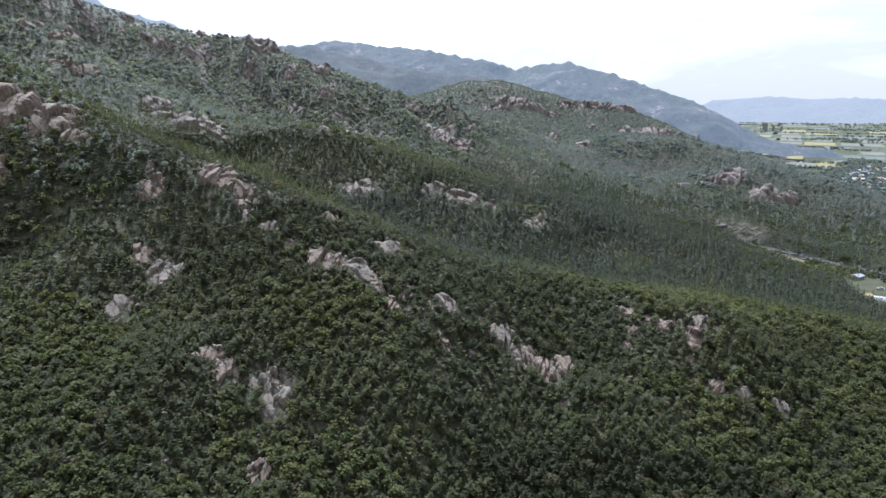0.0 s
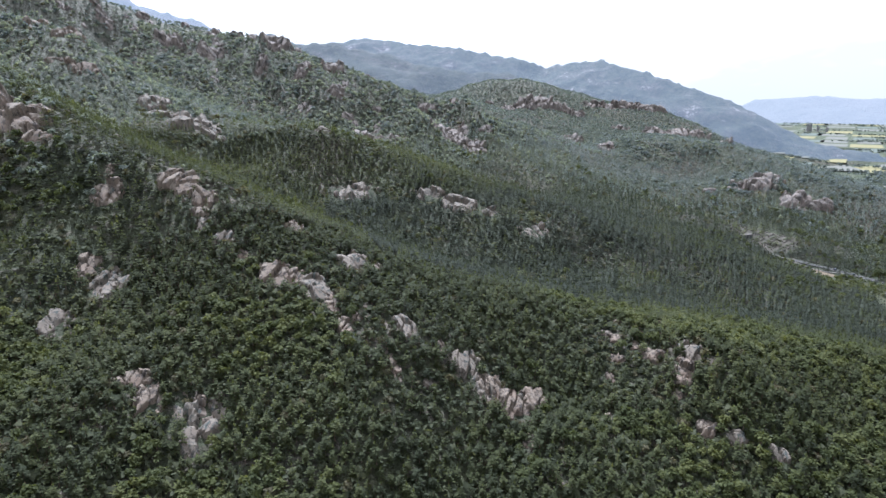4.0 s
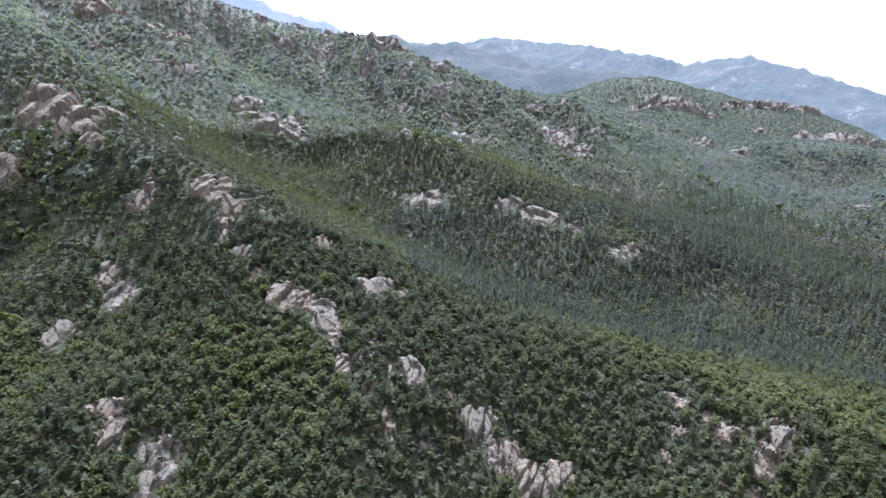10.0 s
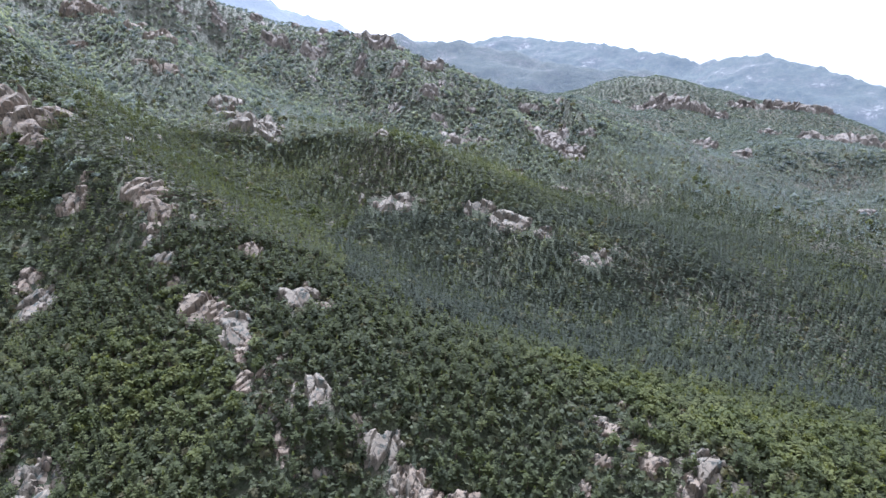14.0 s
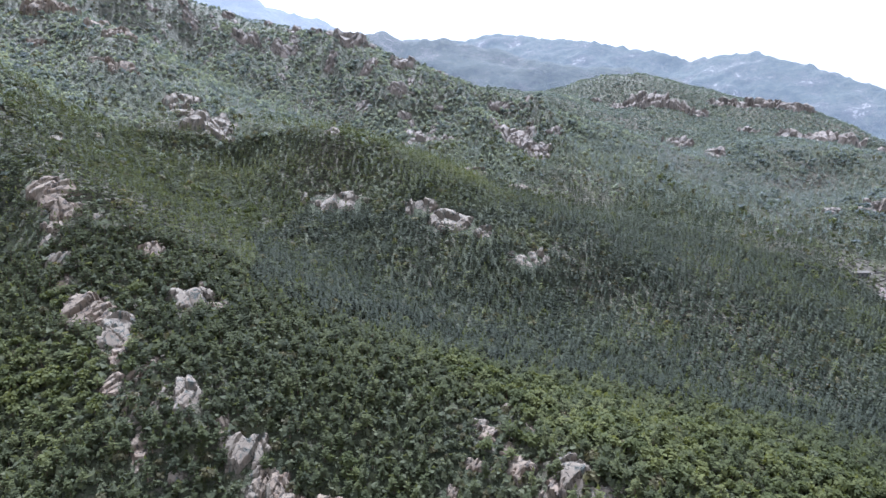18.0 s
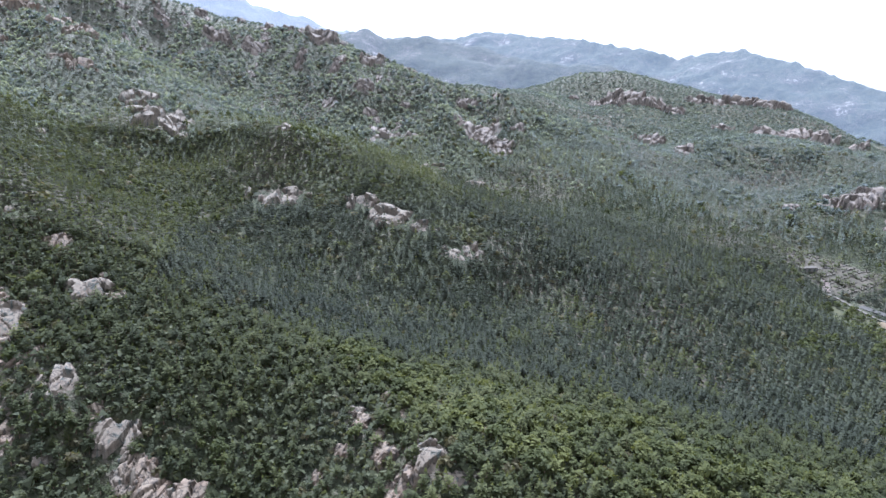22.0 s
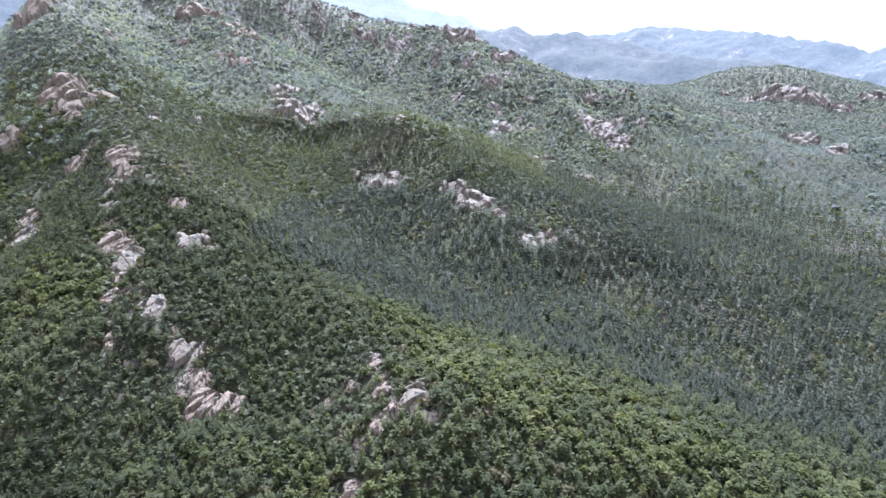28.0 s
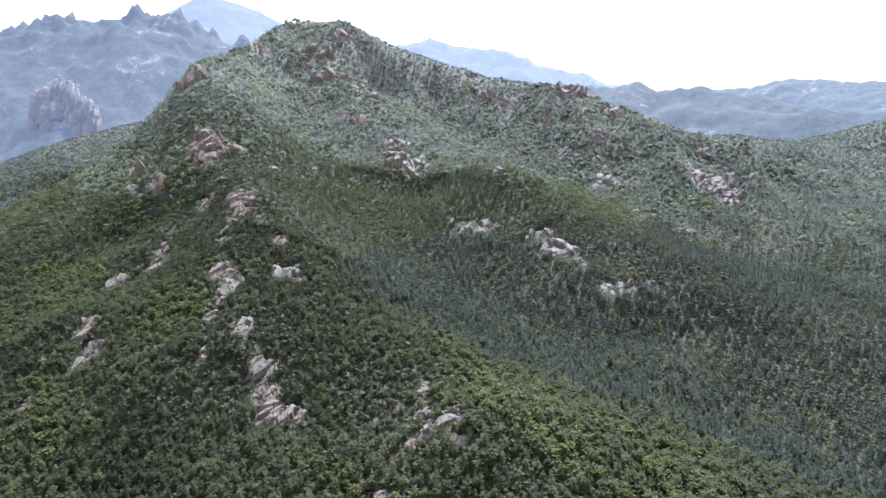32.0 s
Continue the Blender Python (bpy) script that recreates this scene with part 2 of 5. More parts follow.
M_CONIFER = foliage("dark_conifer_needles", (0.021, 0.026, 0.017), (0.036, 0.042, 0.026), (0.060, 0.066, 0.040), through=0.3)
M_OAK = foliage("broad_leaves", (0.029, 0.036, 0.014), (0.059, 0.067, 0.023), (0.112, 0.115, 0.037), through=0.42)
# grey-green scrub, made paler still to imitate haze on the upper slopes
M_SCRUB = foliage("grey_green_scrub_hazed", (0.105, 0.120, 0.102), (0.150, 0.166, 0.138), (0.215, 0.228, 0.184), through=0.48, wax=0.2)
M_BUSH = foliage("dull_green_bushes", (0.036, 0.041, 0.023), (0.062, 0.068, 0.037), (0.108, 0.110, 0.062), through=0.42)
M_DRY = foliage("browning_leaves", (0.050, 0.046, 0.026), (0.076, 0.069, 0.037), (0.115, 0.102, 0.052), through=0.4)
# paler, bluer leaves for far trees: haze put into their colour
M_FAR = foliage("haze_tinted_far_leaves", (0.068, 0.082, 0.082), (0.098, 0.114, 0.113), (0.138, 0.151, 0.144), 0.02, through=0.45, wax=0.2)
M_BARK = plain("pine_bark", (0.075, 0.045, 0.030), (0.17, 0.11, 0.075), 0.95, 2.0)
M_GRANITE = granite("pinkish_granite", (0.158, 0.128, 0.096), (0.132, 0.096, 0.069), (0.056, 0.045, 0.036))
M_GRANITE_GREY = granite("grey_granite", (0.155, 0.131, 0.102), (0.124, 0.098, 0.074), (0.053, 0.058, 0.050))
# far copy of the granite, lightened to put haze into its colour
M_GRANITE_FAR = granite("haze_paled_far_granite", (0.175, 0.150, 0.127), (0.145, 0.116, 0.095), (0.078, 0.068, 0.060), 0.35)
# the cliff's rock glows faintly in place of haze
M_CLIFF = granite("cliff_granite_haze_glow", (0.17, 0.146, 0.122), (0.145, 0.116, 0.096), (0.06, 0.053, 0.047), 0.3, 0.045)
M_ASPHALT = plain("worn_asphalt", (0.040, 0.037, 0.033), (0.058, 0.054, 0.048), 0.95, 0.3)
M_CONCRETE = plain("pale_concrete", (0.062, 0.055, 0.044), (0.090, 0.081, 0.067), 0.9, 0.5)
M_PAVING = plain("pinkish_stone_paving", (0.080, 0.062, 0.052), (0.108, 0.086, 0.073), 0.9, 0.6)
M_STONE = plain("grey_wall_stone", (0.044, 0.038, 0.030), (0.095, 0.084, 0.069), 0.92, 0.8, 0.06)
M_DARK_STONE = plain("dark_wall_stone", (0.070, 0.064, 0.056), (0.125, 0.115, 0.102), 0.92, 0.8)
M_TERRACE = plain("trodden_terrace_earth", (0.022, 0.022, 0.013), (0.066, 0.054, 0.040), 0.95, 0.16)
M_MEADOW = plain("rough_meadow_grass", (0.022, 0.028, 0.012), (0.055, 0.052, 0.026), 0.95, 0.12, 0.1)
M_STRAW = plain("dry_straw_field", (0.075, 0.056, 0.034), (0.12, 0.093, 0.058), 0.95, 0.2)
M_RICE = plain("ripening_rice", (0.130, 0.115, 0.050), (0.160, 0.142, 0.066), 0.95, 0.03, 0.1)
M_RICE_PALE = plain("pale_stubble", (0.088, 0.086, 0.070), (0.112, 0.108, 0.088), 0.95, 0.03, 0.1)
M_CROP = plain("green_crop", (0.064, 0.074, 0.062), (0.084, 0.094, 0.076), 0.95, 0.03, 0.1)
M_WHITE = plain("white_painted_wall", (0.20, 0.192, 0.178), (0.27, 0.262, 0.245), 0.8, 0.4)
M_FILM = plain("milky_greenhouse_film", (0.46, 0.47, 0.48), (0.56, 0.57, 0.58), 0.45, 0.5)
M_ROOF_BLUE = plain("blue_metal_roof", (0.09, 0.115, 0.135), (0.12, 0.15, 0.17), 0.6, 0.4)
M_ROOF_RED = plain("red_brown_roof", (0.15, 0.095, 0.08), (0.20, 0.13, 0.11), 0.7, 0.4)
M_ROOF_GREY = plain("grey_roof", (0.17, 0.17, 0.175), (0.24, 0.24, 0.24), 0.7, 0.4)
M_GLASS_DARK = plain("dark_window_glass", (0.03, 0.035, 0.04), (0.05, 0.055, 0.06), 0.15, 0.5)
M_WOOD = plain("grey_timber_pole", (0.20, 0.18, 0.155), (0.30, 0.275, 0.24), 0.9, 1.0)
M_RUBBER = plain("black_rubber", (0.018, 0.018, 0.018), (0.03, 0.03, 0.03), 0.8, 2.0)
M_CAR = plain("dark_car_paint", (0.04, 0.042, 0.048), (0.06, 0.062, 0.068), 0.25, 1.0)
M_TIMBER = plain("stacked_yellow_timber", (0.34, 0.24, 0.10), (0.50, 0.37, 0.17), 0.9, 0.8)


# ---- the lie of the land: ridge crests and valley floors ----
SPUR_ROCKY = [(-245, 350, 149), (-180, 322, 130), (-116, 298, 112), (-88, 264, 90), (-36, 244, 74), (-9, 222, 64), (12, 214, 49), (24, 186, 29), (38, 150, 10)]
SPUR_GREEN = [(-116, 298, 112), (-55, 292, 89), (0, 275, 69), (50, 258, 59), (100, 244, 52), (150, 246, 41), (200, 257, 32), (260, 272, 14), (340, 290, -1)]
RIDGE_MAIN = [(-245, 350, 149), (-305, 394, 192), (-385, 425, 226), (-470, 530, 258), (-530, 620, 292), (-578, 700, 331)]
SPUR_LEFT = [(-245, 345, 146), (-236, 302, 118), (-300, 330, 128), (-415, 368, 150), (-440, 340, 122), (-520, 312, 90), (-580, 285, 60), (-700, 240, 20)]
RIDGE_BACK = [(-578, 700, 331), (-485, 720, 309), (-462, 780, 280), (-439, 830, 274), (-382, 880, 258), (-334, 905, 247), (-259, 905, 233), (-235, 902, 230), (-212, 902, 222), (-190, 900, 226), (-170, 892, 209), (-112, 880, 188), (-49, 868, 165), (0, 868, 149), (45, 875, 135), (87, 887, 122), (140, 895, 107), (190, 890, 94), (245, 868, 75), (300, 850, 58)]
SPUR_MIDDLE = [(-578, 700, 331), (-520, 680, 298), (-470, 660, 266), (-430, 640, 238), (-375, 622, 219), (-317, 603, 201), (-251, 547, 145), (-190, 540, 126), (-90, 539, 123), (-30, 522, 103), (33, 492, 85), (80, 470, 68), (130, 460, 55), (168, 470, 45), (230, 480, 31), (290, 480, 14)]
KNOLLS = [(-56, 461, 82), (33, 444, 72), (76, 428, 59)]
VALLEY_NEAR = [(-200, 450, 116), (-130, 400, 92), (-50, 388, 66), (10, 384, 52), (75, 372, 41), (120, 374, 38), (175, 362, 24), (230, 352, 15), (290, 380, 6)]
VALLEY_BEHIND = [(-250, 760, 150), (-150, 700, 112), (-60, 665, 94), (8, 644, 79), (51, 617, 66), (120, 600, 54), (200, 602, 42), (290, 631, 30)]
GULLY_UPPER = [(-455, 735, 236), (-400, 728, 206), (-330, 722, 178), (-250, 760, 150)]
GULLY_WEST = [(-470, 600, 232), (-410, 550, 196), (-330, 505, 163), (-250, 475, 132), (-200, 450, 116)]
FACE_BACK = [(-414, 802, 230), (-210, 814, 165), (-82, 760, 120)]
HILL_ROCKY = [(-60, 1275, 148), (33, 1275, 156), (104, 1275, 172), (187, 1278, 185), (251, 1275, 172), (300, 1272, 149), (357, 1262, 136), (417, 1255, 135), (479, 1240, 119), (516, 1200, 102), (545, 1130, 78), (620, 1040, 34)]
HILL_EAST = [(300, 960, 88), (387, 900, 87), (450, 880, 75), (495, 850, 63), (525, 800, 50), (547, 760, 41), (574, 720, 26), (600, 690, 10)]
EAST_FACE = [(157, 1185, 126), (201, 1180, 140), (247, 1180, 131), (292, 1180, 114), (404, 1100, 85), (426, 1100, 89), (473, 1100, 79), (519, 1100, 66), (237, 762, 53), (346, 826, 46), (399, 736, 49), (409, 700, 32), (430, 640, 8)]
SPUR_DARK = [(-70, 1070, 158), (3, 1060, 150), (56, 1060, 146), (115, 1060, 126), (200, 1050, 103), (280, 1020, 86)]
SLOPES = [(-198, 533, 131), (-88, 531, 124), (29, 760, 106), (-87, 763, 133), (37, 736, 92), (-156, 802, 165), (-274, 816, 186), (221, 824, 71), (243, 501, 28), (-290, 559, 167), (-386, 588, 190), (-280, 586, 164), (110, 755, 88), (180, 750, 70), (268, 746, 44), (106, 599, 53)]
VALLEY_FAR = [(-500, 1130, 150), (-200, 1060, 136), (-20, 965, 118), (120, 965, 92), (230, 955, 74)]
FOOT_EAST = [(290, 500, 10), (318, 572, 13), (303, 645, 21), (365, 585, 12), (350, 520, 3), (345, 440, 1), (420, 560, 0), (470, 620, 0)]
SLOPE_FRONT = [(-126, 155, 42), (-44, 158, 31), (33, 171, 26), (116, 168, 12), (163, 210, 21), (215, 210, 8)]
SLOPE_LEFT = [(-113, 184, 55), (-74, 203, 60), (-57, 204, 58), (-83, 166, 36), (-22, 182, 46), (-11, 156, 21), (47, 193, 36), (51, 214, 36), (81, 226, 44), (103, 230, 53)]
HOLLOW_LEFT = [(-123, 250, 78), (-138, 267, 87), (-131, 229, 64), (-156, 202, 57), (-178, 253, 84), (-198, 266, 77), (-203, 231, 66), (-240, 226, 74)]
FLANK_LEFT = [(-300, 180, 60), (-400, 200, 62), (-450, 120, 20), (-300, 60, 14), (-150, 70, 14), (0, 80, 4), (120, 90, 0)]
VALLEY_LEFT = [(-600, 380, 70), (-560, 470, 96), (-620, 560, 175), (-760, 420, 90), (-800, 620, 200), (-900, 450, 140)]
VALLEY_DARK = [(-130, 384, 94), (-50, 338, 77), (1, 380, 53), (73, 326, 42), (87, 296, 47), (174, 330, 26), (105, 400, 36), (177, 395, 26), (-142, 502, 96), (-57, 492, 94)]
PLAIN = [(700, 900, 0), (700, 500, 0), (500, 300, 0), (300, 100, 0), (800, 1300, 0), (0, -150, 0), (500, -200, 0), (-500, -200, 0), (-900, 100, 0), (900, 100, 0), (600, 1150, 4)]


def sampled(line, step=30.0):
    out = []
    for a, b in zip(line, line[1:]):
        a, b = np.array(a, float), np.array(b, float)
        n = max(1, int(np.hypot(*(b - a)[:2]) / step))
        out += [a + (b - a) * k / n for k in range(n)]
    return out + [np.array(line[-1], float)]


crests = [SPUR_ROCKY, SPUR_GREEN, RIDGE_MAIN, SPUR_LEFT, RIDGE_BACK, SPUR_MIDDLE, GULLY_UPPER, GULLY_WEST, VALLEY_NEAR, VALLEY_BEHIND, HILL_ROCKY, HILL_EAST, VALLEY_FAR, SPUR_DARK]
spots = [KNOLLS, SLOPES, FACE_BACK, EAST_FACE, FOOT_EAST, SLOPE_FRONT, SLOPE_LEFT, HOLLOW_LEFT, FLANK_LEFT, VALLEY_LEFT, VALLEY_DARK, PLAIN]
KNOTS = np.array([p for line in crests for p in sampled(line)] + [np.array(p, float) for line in spots for p in line])
SOFT = 9.0


def spread(ax, ay):
    return np.sqrt((ax[:, None] - KNOTS[None, :, 0]) ** 2 + (ay[:, None] - KNOTS[None, :, 1]) ** 2 + SOFT**2)


def lattice(ix, iy, seed):
    h = (ix.astype(np.int64) * 374761393 + iy.astype(np.int64) * 668265263 + seed * 974711) & 0x7FFFFFFF
    h = ((h ^ (h >> 13)) * 1274126177) & 0x7FFFFFFF
    return ((h ^ (h >> 16)) & 0xFFFF) / 65535.0


def rough(x, y, size, seed=1, octaves=4, gain=0.5):
    """Fractal value noise, about -1 to 1."""
    total, amp, norm = 0, 1.0, 0.0
    for o in range(octaves):
        u, v = x / size + 31.7 * o, y / size - 17.3 * o
        iu, iv = np.floor(u), np.floor(v)
        fu, fv = u - iu, v - iv
        fu, fv = fu * fu * (3 - 2 * fu), fv * fv * (3 - 2 * fv)
        a, b = lattice(iu, iv, seed + o), lattice(iu + 1, iv, seed + o)
        c, d = lattice(iu, iv + 1, seed + o), lattice(iu + 1, iv + 1, seed + o)
        total = total + amp * (a + (b - a) * fu + (c - a) * fv + (a - b - c + d) * fu * fv)
        norm, amp, size = norm + amp, amp * gain, size / 2
    return 2 * total / norm - 1


def relief(x, y, z):
    """Small forms on top of the large ones: hummocks, gullies below the high crests, ribs on the face of the main ridge."""
    extra = np.clip(z / 40, 0, 1) * (rough(x, y, 55, 3, 4) * 3.2 + np.clip(np.hypot(x - 100, y - 40) / 700 - 0.4, 0, 1) * rough(x, y, 120, 9, 4, 0.55) * 9)
    extra = extra + np.clip((z - 125) / 90, 0, 1) * (rough(x, y, 95, 57, 4, 0.55) * 7 - np.abs(rough(x, y, 150, 61, 3)) * 12)
    crest = np.interp(x, [-578, -485, -439, -370, -250, -112, 0, 110, 260], [720, 735, 830, 885, 905, 880, 868, 890, 862])
    below = (crest - y) + 12 * rough(x, y, 60, 71, 2)
    face = np.clip((below - 6) / 45, 0, 1) * np.clip((185 - below) / 70, 0, 1) * np.clip((x + 560) / 80, 0, 1) * np.clip((150 - x) / 120, 0, 1)
    across = x + 0.42 * (y - 700) + 14 * rough(x, y, 70, 72, 2)
    return extra + face * (36 * (0.42 - np.abs(rough(across, across * 0 + 5.0, 66, 73, 2, 0.45)) * 1.9) + 3 * rough(x, y, 24, 74, 3))


def solve_land():
    n = len(KNOTS)
    k = -spread(KNOTS[:, 0], KNOTS[:, 1]) + np.eye(n) * 1.2
    full = np.zeros((n + 1, n + 1))
    full[:n, :n], full[:n, n], full[n, :n] = k, 1, 1
    own = np.clip(relief(KNOTS[:, 0], KNOTS[:, 1], KNOTS[:, 2]), -25, 25)
    return np.linalg.solve(full, np.append(KNOTS[:, 2] - own, 0))


LAND = solve_land()


def land(x, y):
    """Height of the ground."""
    x, y = np.atleast_1d(np.asarray(x, float)), np.atleast_1d(np.asarray(y, float))
    z = np.empty(len(x))
    for i in range(0, len(x), 20000):
        s = slice(i, i + 20000)
        z[s] = -spread(x[s], y[s]) @ LAND[:-1] + LAND[-1]
    far = np.clip((np.hypot(x - 100, y - 500) - 1000) / 700, 0, 1)
    z = z * (1 - far * far * (3 - 2 * far))
    z = z + relief(x, y, z)
    return np.where(z < 1.0, 1.0 - np.log1p(1.0 - np.minimum(z, 1.0)) * 0.25, z)


def mesh_from(name, verts, faces, mat, smooth=False):
    """verts (n, 3), faces (m, 3 or 4), as one mesh."""
    me = bpy.data.meshes.new(name)
    verts, faces = np.ascontiguousarray(verts, np.float32), np.ascontiguousarray(faces, np.int32)
    m, k = faces.shape
    me.vertices.add(len(verts))
    me.vertices.foreach_set("co", verts.ravel())
    me.loops.add(m * k)
    me.loops.foreach_set("vertex_index", faces.ravel())
    me.polygons.add(m)
    me.polygons.foreach_set("loop_start", np.arange(0, m * k, k, dtype=np.int32))
    me.polygons.foreach_set("use_smooth", np.full(m, smooth, dtype=bool))
    me.update(calc_edges=True)
    me.materials.append(mat)
    return me


def grid_faces(rows, cols, wrap=False):
    r, c = np.meshgrid(np.arange(rows - 1), np.arange(cols if wrap else cols - 1), indexing="ij")
    n = (c + 1) % cols
    return np.stack([r * cols + c, r * cols + n, (r + 1) * cols + n, (r + 1) * cols + c], -1).reshape(-1, 4)


def build_ground():
    mid = np.array((90.0, 40.0))
    heads = np.radians(np.concatenate([np.arange(-48, 84, 0.4), np.arange(84, 312, 3.0)]))
    rings = np.concatenate([[2.0, 12.0], np.geomspace(25, 4940, 250)])
    rr, hh = np.meshgrid(rings, heads, indexing="ij")
    x, y = mid[0] - rr * np.sin(hh), mid[1] + rr * np.cos(hh)
    z = land(x.ravel(), y.ravel())
    verts = np.stack([x.ravel(), y.ravel(), z], -1)
    ob = new("ground", mesh_from("ground", verts, grid_faces(len(rings), len(heads), True)[:, ::-1], M_GROUND, True))
    return tagged(ob, "steep granite hillsides with scrub, soil and a flat plain", "ground", kind="structure")


build_ground()


# ---- far ranges ----
def far_range(name, label, crest, slope, mat, cell, seed, teeth=0.0):
    """A mountain range that falls away to both sides of its crest line, cut by gullies."""
    line = np.array(sampled(crest, 20.0))
    reach = (line[:, 2].max() + 30) / slope
    xs = np.arange(line[:, 0].min() - reach, line[:, 0].max() + reach, cell)
    ys = np.arange(line[:, 1].min() - reach, line[:, 1].max() + reach, cell)
    yy, xx = np.meshgrid(ys, xs, indexing="ij")
    x, y = xx.ravel(), yy.ravel()
    wx, wy = x + rough(x, y, 160, seed + 5, 3) * 26, y + rough(x, y, 160, seed + 6, 3) * 26
    z = np.full(len(x), -60.0)
    for p in line[::2]:
        d = np.hypot(wx - p[0], wy - p[1])
        z = np.maximum(z, p[2] - slope * (np.sqrt(d * d + 18**2) - 18))
    d = np.min([np.hypot(x - p[0], y - p[1]) for p in line[::2]], 0)
    low = np.clip(d / 160, 0, 1)
    gully = 1 - np.abs(rough(x, y, 210, seed, 5, 0.6))
    z = z + low * (gully - 0.75) * 55 + rough(x, y, 50, seed + 2, 4, 0.6) * (5 + 6 * low)
    if teeth:
        z = z + (1 - low) * np.maximum(0, rough(x, y, 30, seed + 8, 3, 0.65) + 0.08) * teeth
    verts = np.stack([x, y, np.maximum(z, -25)], -1)
    faces = grid_faces(len(ys), len(xs))
    keep = (verts[faces, 2] > -24).any(1)
    ob = new(name, mesh_from(name, verts, faces[keep], mat, True))
    return tagged(ob, label, "mountain range", kind="structure")


RANGE_MID = [(-700, 1460, 308), (-376, 1450, 280), (-311, 1450, 284), (-272, 1450, 265), (-184, 1440, 269), (-110, 1440, 250), (-50, 1430, 227), (70, 1390, 205), (166, 1390, 203), (230, 1390, 190), (285, 1390, 167), (350, 1390, 130), (480, 1400, 78)]
RANGE_FAR = [(-650, 2480, 357), (-328, 2400, 338), (-206, 2400, 363), (-63, 2350, 338), (53, 2300, 328), (198, 2250, 299), (316, 2200, 274), (394, 2150, 245), (478, 2100, 264), (550, 2050, 265), (640, 1945, 229), (713, 1850, 191), (787, 1750, 154), (843, 1700, 122), (902, 1620, 78), (950, 1560, 45), (1099, 1500, 16)]
RANGE_LEFT = [(-1900, 350, 400), (-1579, 613, 402), (-1509, 677, 436), (-1426, 746, 441), (-1363, 797, 436), (-1302, 851, 465), (-1235, 897, 421), (-1169, 945, 394), (-1000, 1060, 330)]
PEAK_LEFT = [(-2300, 1100, 480), (-2142, 1231, 551), (-2024, 1349, 654), (-1964, 1407, 695), (-1880, 1468, 664), (-1760, 1550, 591), (-1643, 1637, 540), (-1300, 1800, 430)]
RANGE_BEHIND = [(-1100, 1250, 389), (-1007, 1337, 411), (-914, 1417, 429), (-828, 1482, 406), (-744, 1548, 398), (-669, 1602, 360), (-583, 1666, 334), (-480, 1720, 299)]
HORIZON_HILLS = [(2300, 4300, 150), (2560, 4150, 170), (2750, 4020, 150), (2950, 3900, 160), (3150, 3740, 140), (3400, 3500, 130), (3700, 3200, 140)]
far_range("backdrop_middle_range", "scrub-covered granite range behind the near ridges, with a haze glow", RANGE_MID, 0.62, M_RANGE_MID, 9, 41, 7)
far_range("backdrop_far_range", "distant mountain range sloping down to the plain, with a blue haze glow", RANGE_FAR, 0.55, M_RANGE_FAR, 11, 52, 13)
far_range("backdrop_left_range", "dark mountain with a jagged rocky crest and a haze glow", RANGE_LEFT, 0.75, M_RANGE_LEFT, 9, 63, 58)
far_range("backdrop_peak", "distant mountain peak with a pale haze glow", PEAK_LEFT, 0.7, M_PEAK, 22, 74, 20)
far_range("backdrop_behind_range", "jagged ridge with a pale blue haze glow", RANGE_BEHIND, 0.7, M_PEAK, 13, 85, 22)
far_range("backdrop_horizon_hills", "faint hills on the horizon beyond the plain, with a pale haze glow", HORIZON_HILLS, 0.5, M_HORIZON, 45, 96)


# ---- the plan of graveyard, road and fields at the foot of the hills ----
GRAVEYARD = [(283, 629), (306, 660), (322, 648), (342, 628), (362, 612), (371, 592), (354, 570), (330, 552), (313, 552), (306, 575), (296, 604)]
MEADOW = [(300, 520), (318, 538), (330, 520), (344, 500), (362, 495), (372, 470), (350, 440), (322, 452), (304, 470), (296, 498)]
STRAW_FIELD = [(329, 512), (338, 516), (350, 504), (342, 495), (332, 500)]
YARD = [(318, 372), (322, 410), (338, 440), (352, 462), (372, 446), (366, 400), (345, 362)]
ROAD = [(330, 540, 0), (340, 531, 0), (354, 523, 0), (366, 508, 0), (379, 482, 0), (392, 456, 0), (425, 415, 0), (500, 360, 0), (640, 300, 0)]
LANE = [(314, 553, 0), (319, 544, 0), (325, 533, 0), (334, 518, 0), (345, 510, 0), (360, 509, 0)]


def within(x, y, poly):
    """Which points lie inside a polygon on the plan."""
    ok = np.zeros(len(x), bool)
    for (ax, ay), (bx, by) in zip(poly, poly[1:] + poly[:1]):
        cross = (ay > y) != (by > y)
        ok ^= cross & (x < (bx - ax) * (y - ay) / ((by - ay) or 1e-9) + ax)
    return ok


# ---- granite outcrops ----
def part(name, me, parent, label=""):
    ob = new(name, me)
    ob.parent = parent
    if label:
        ob["label"] = label
    return ob


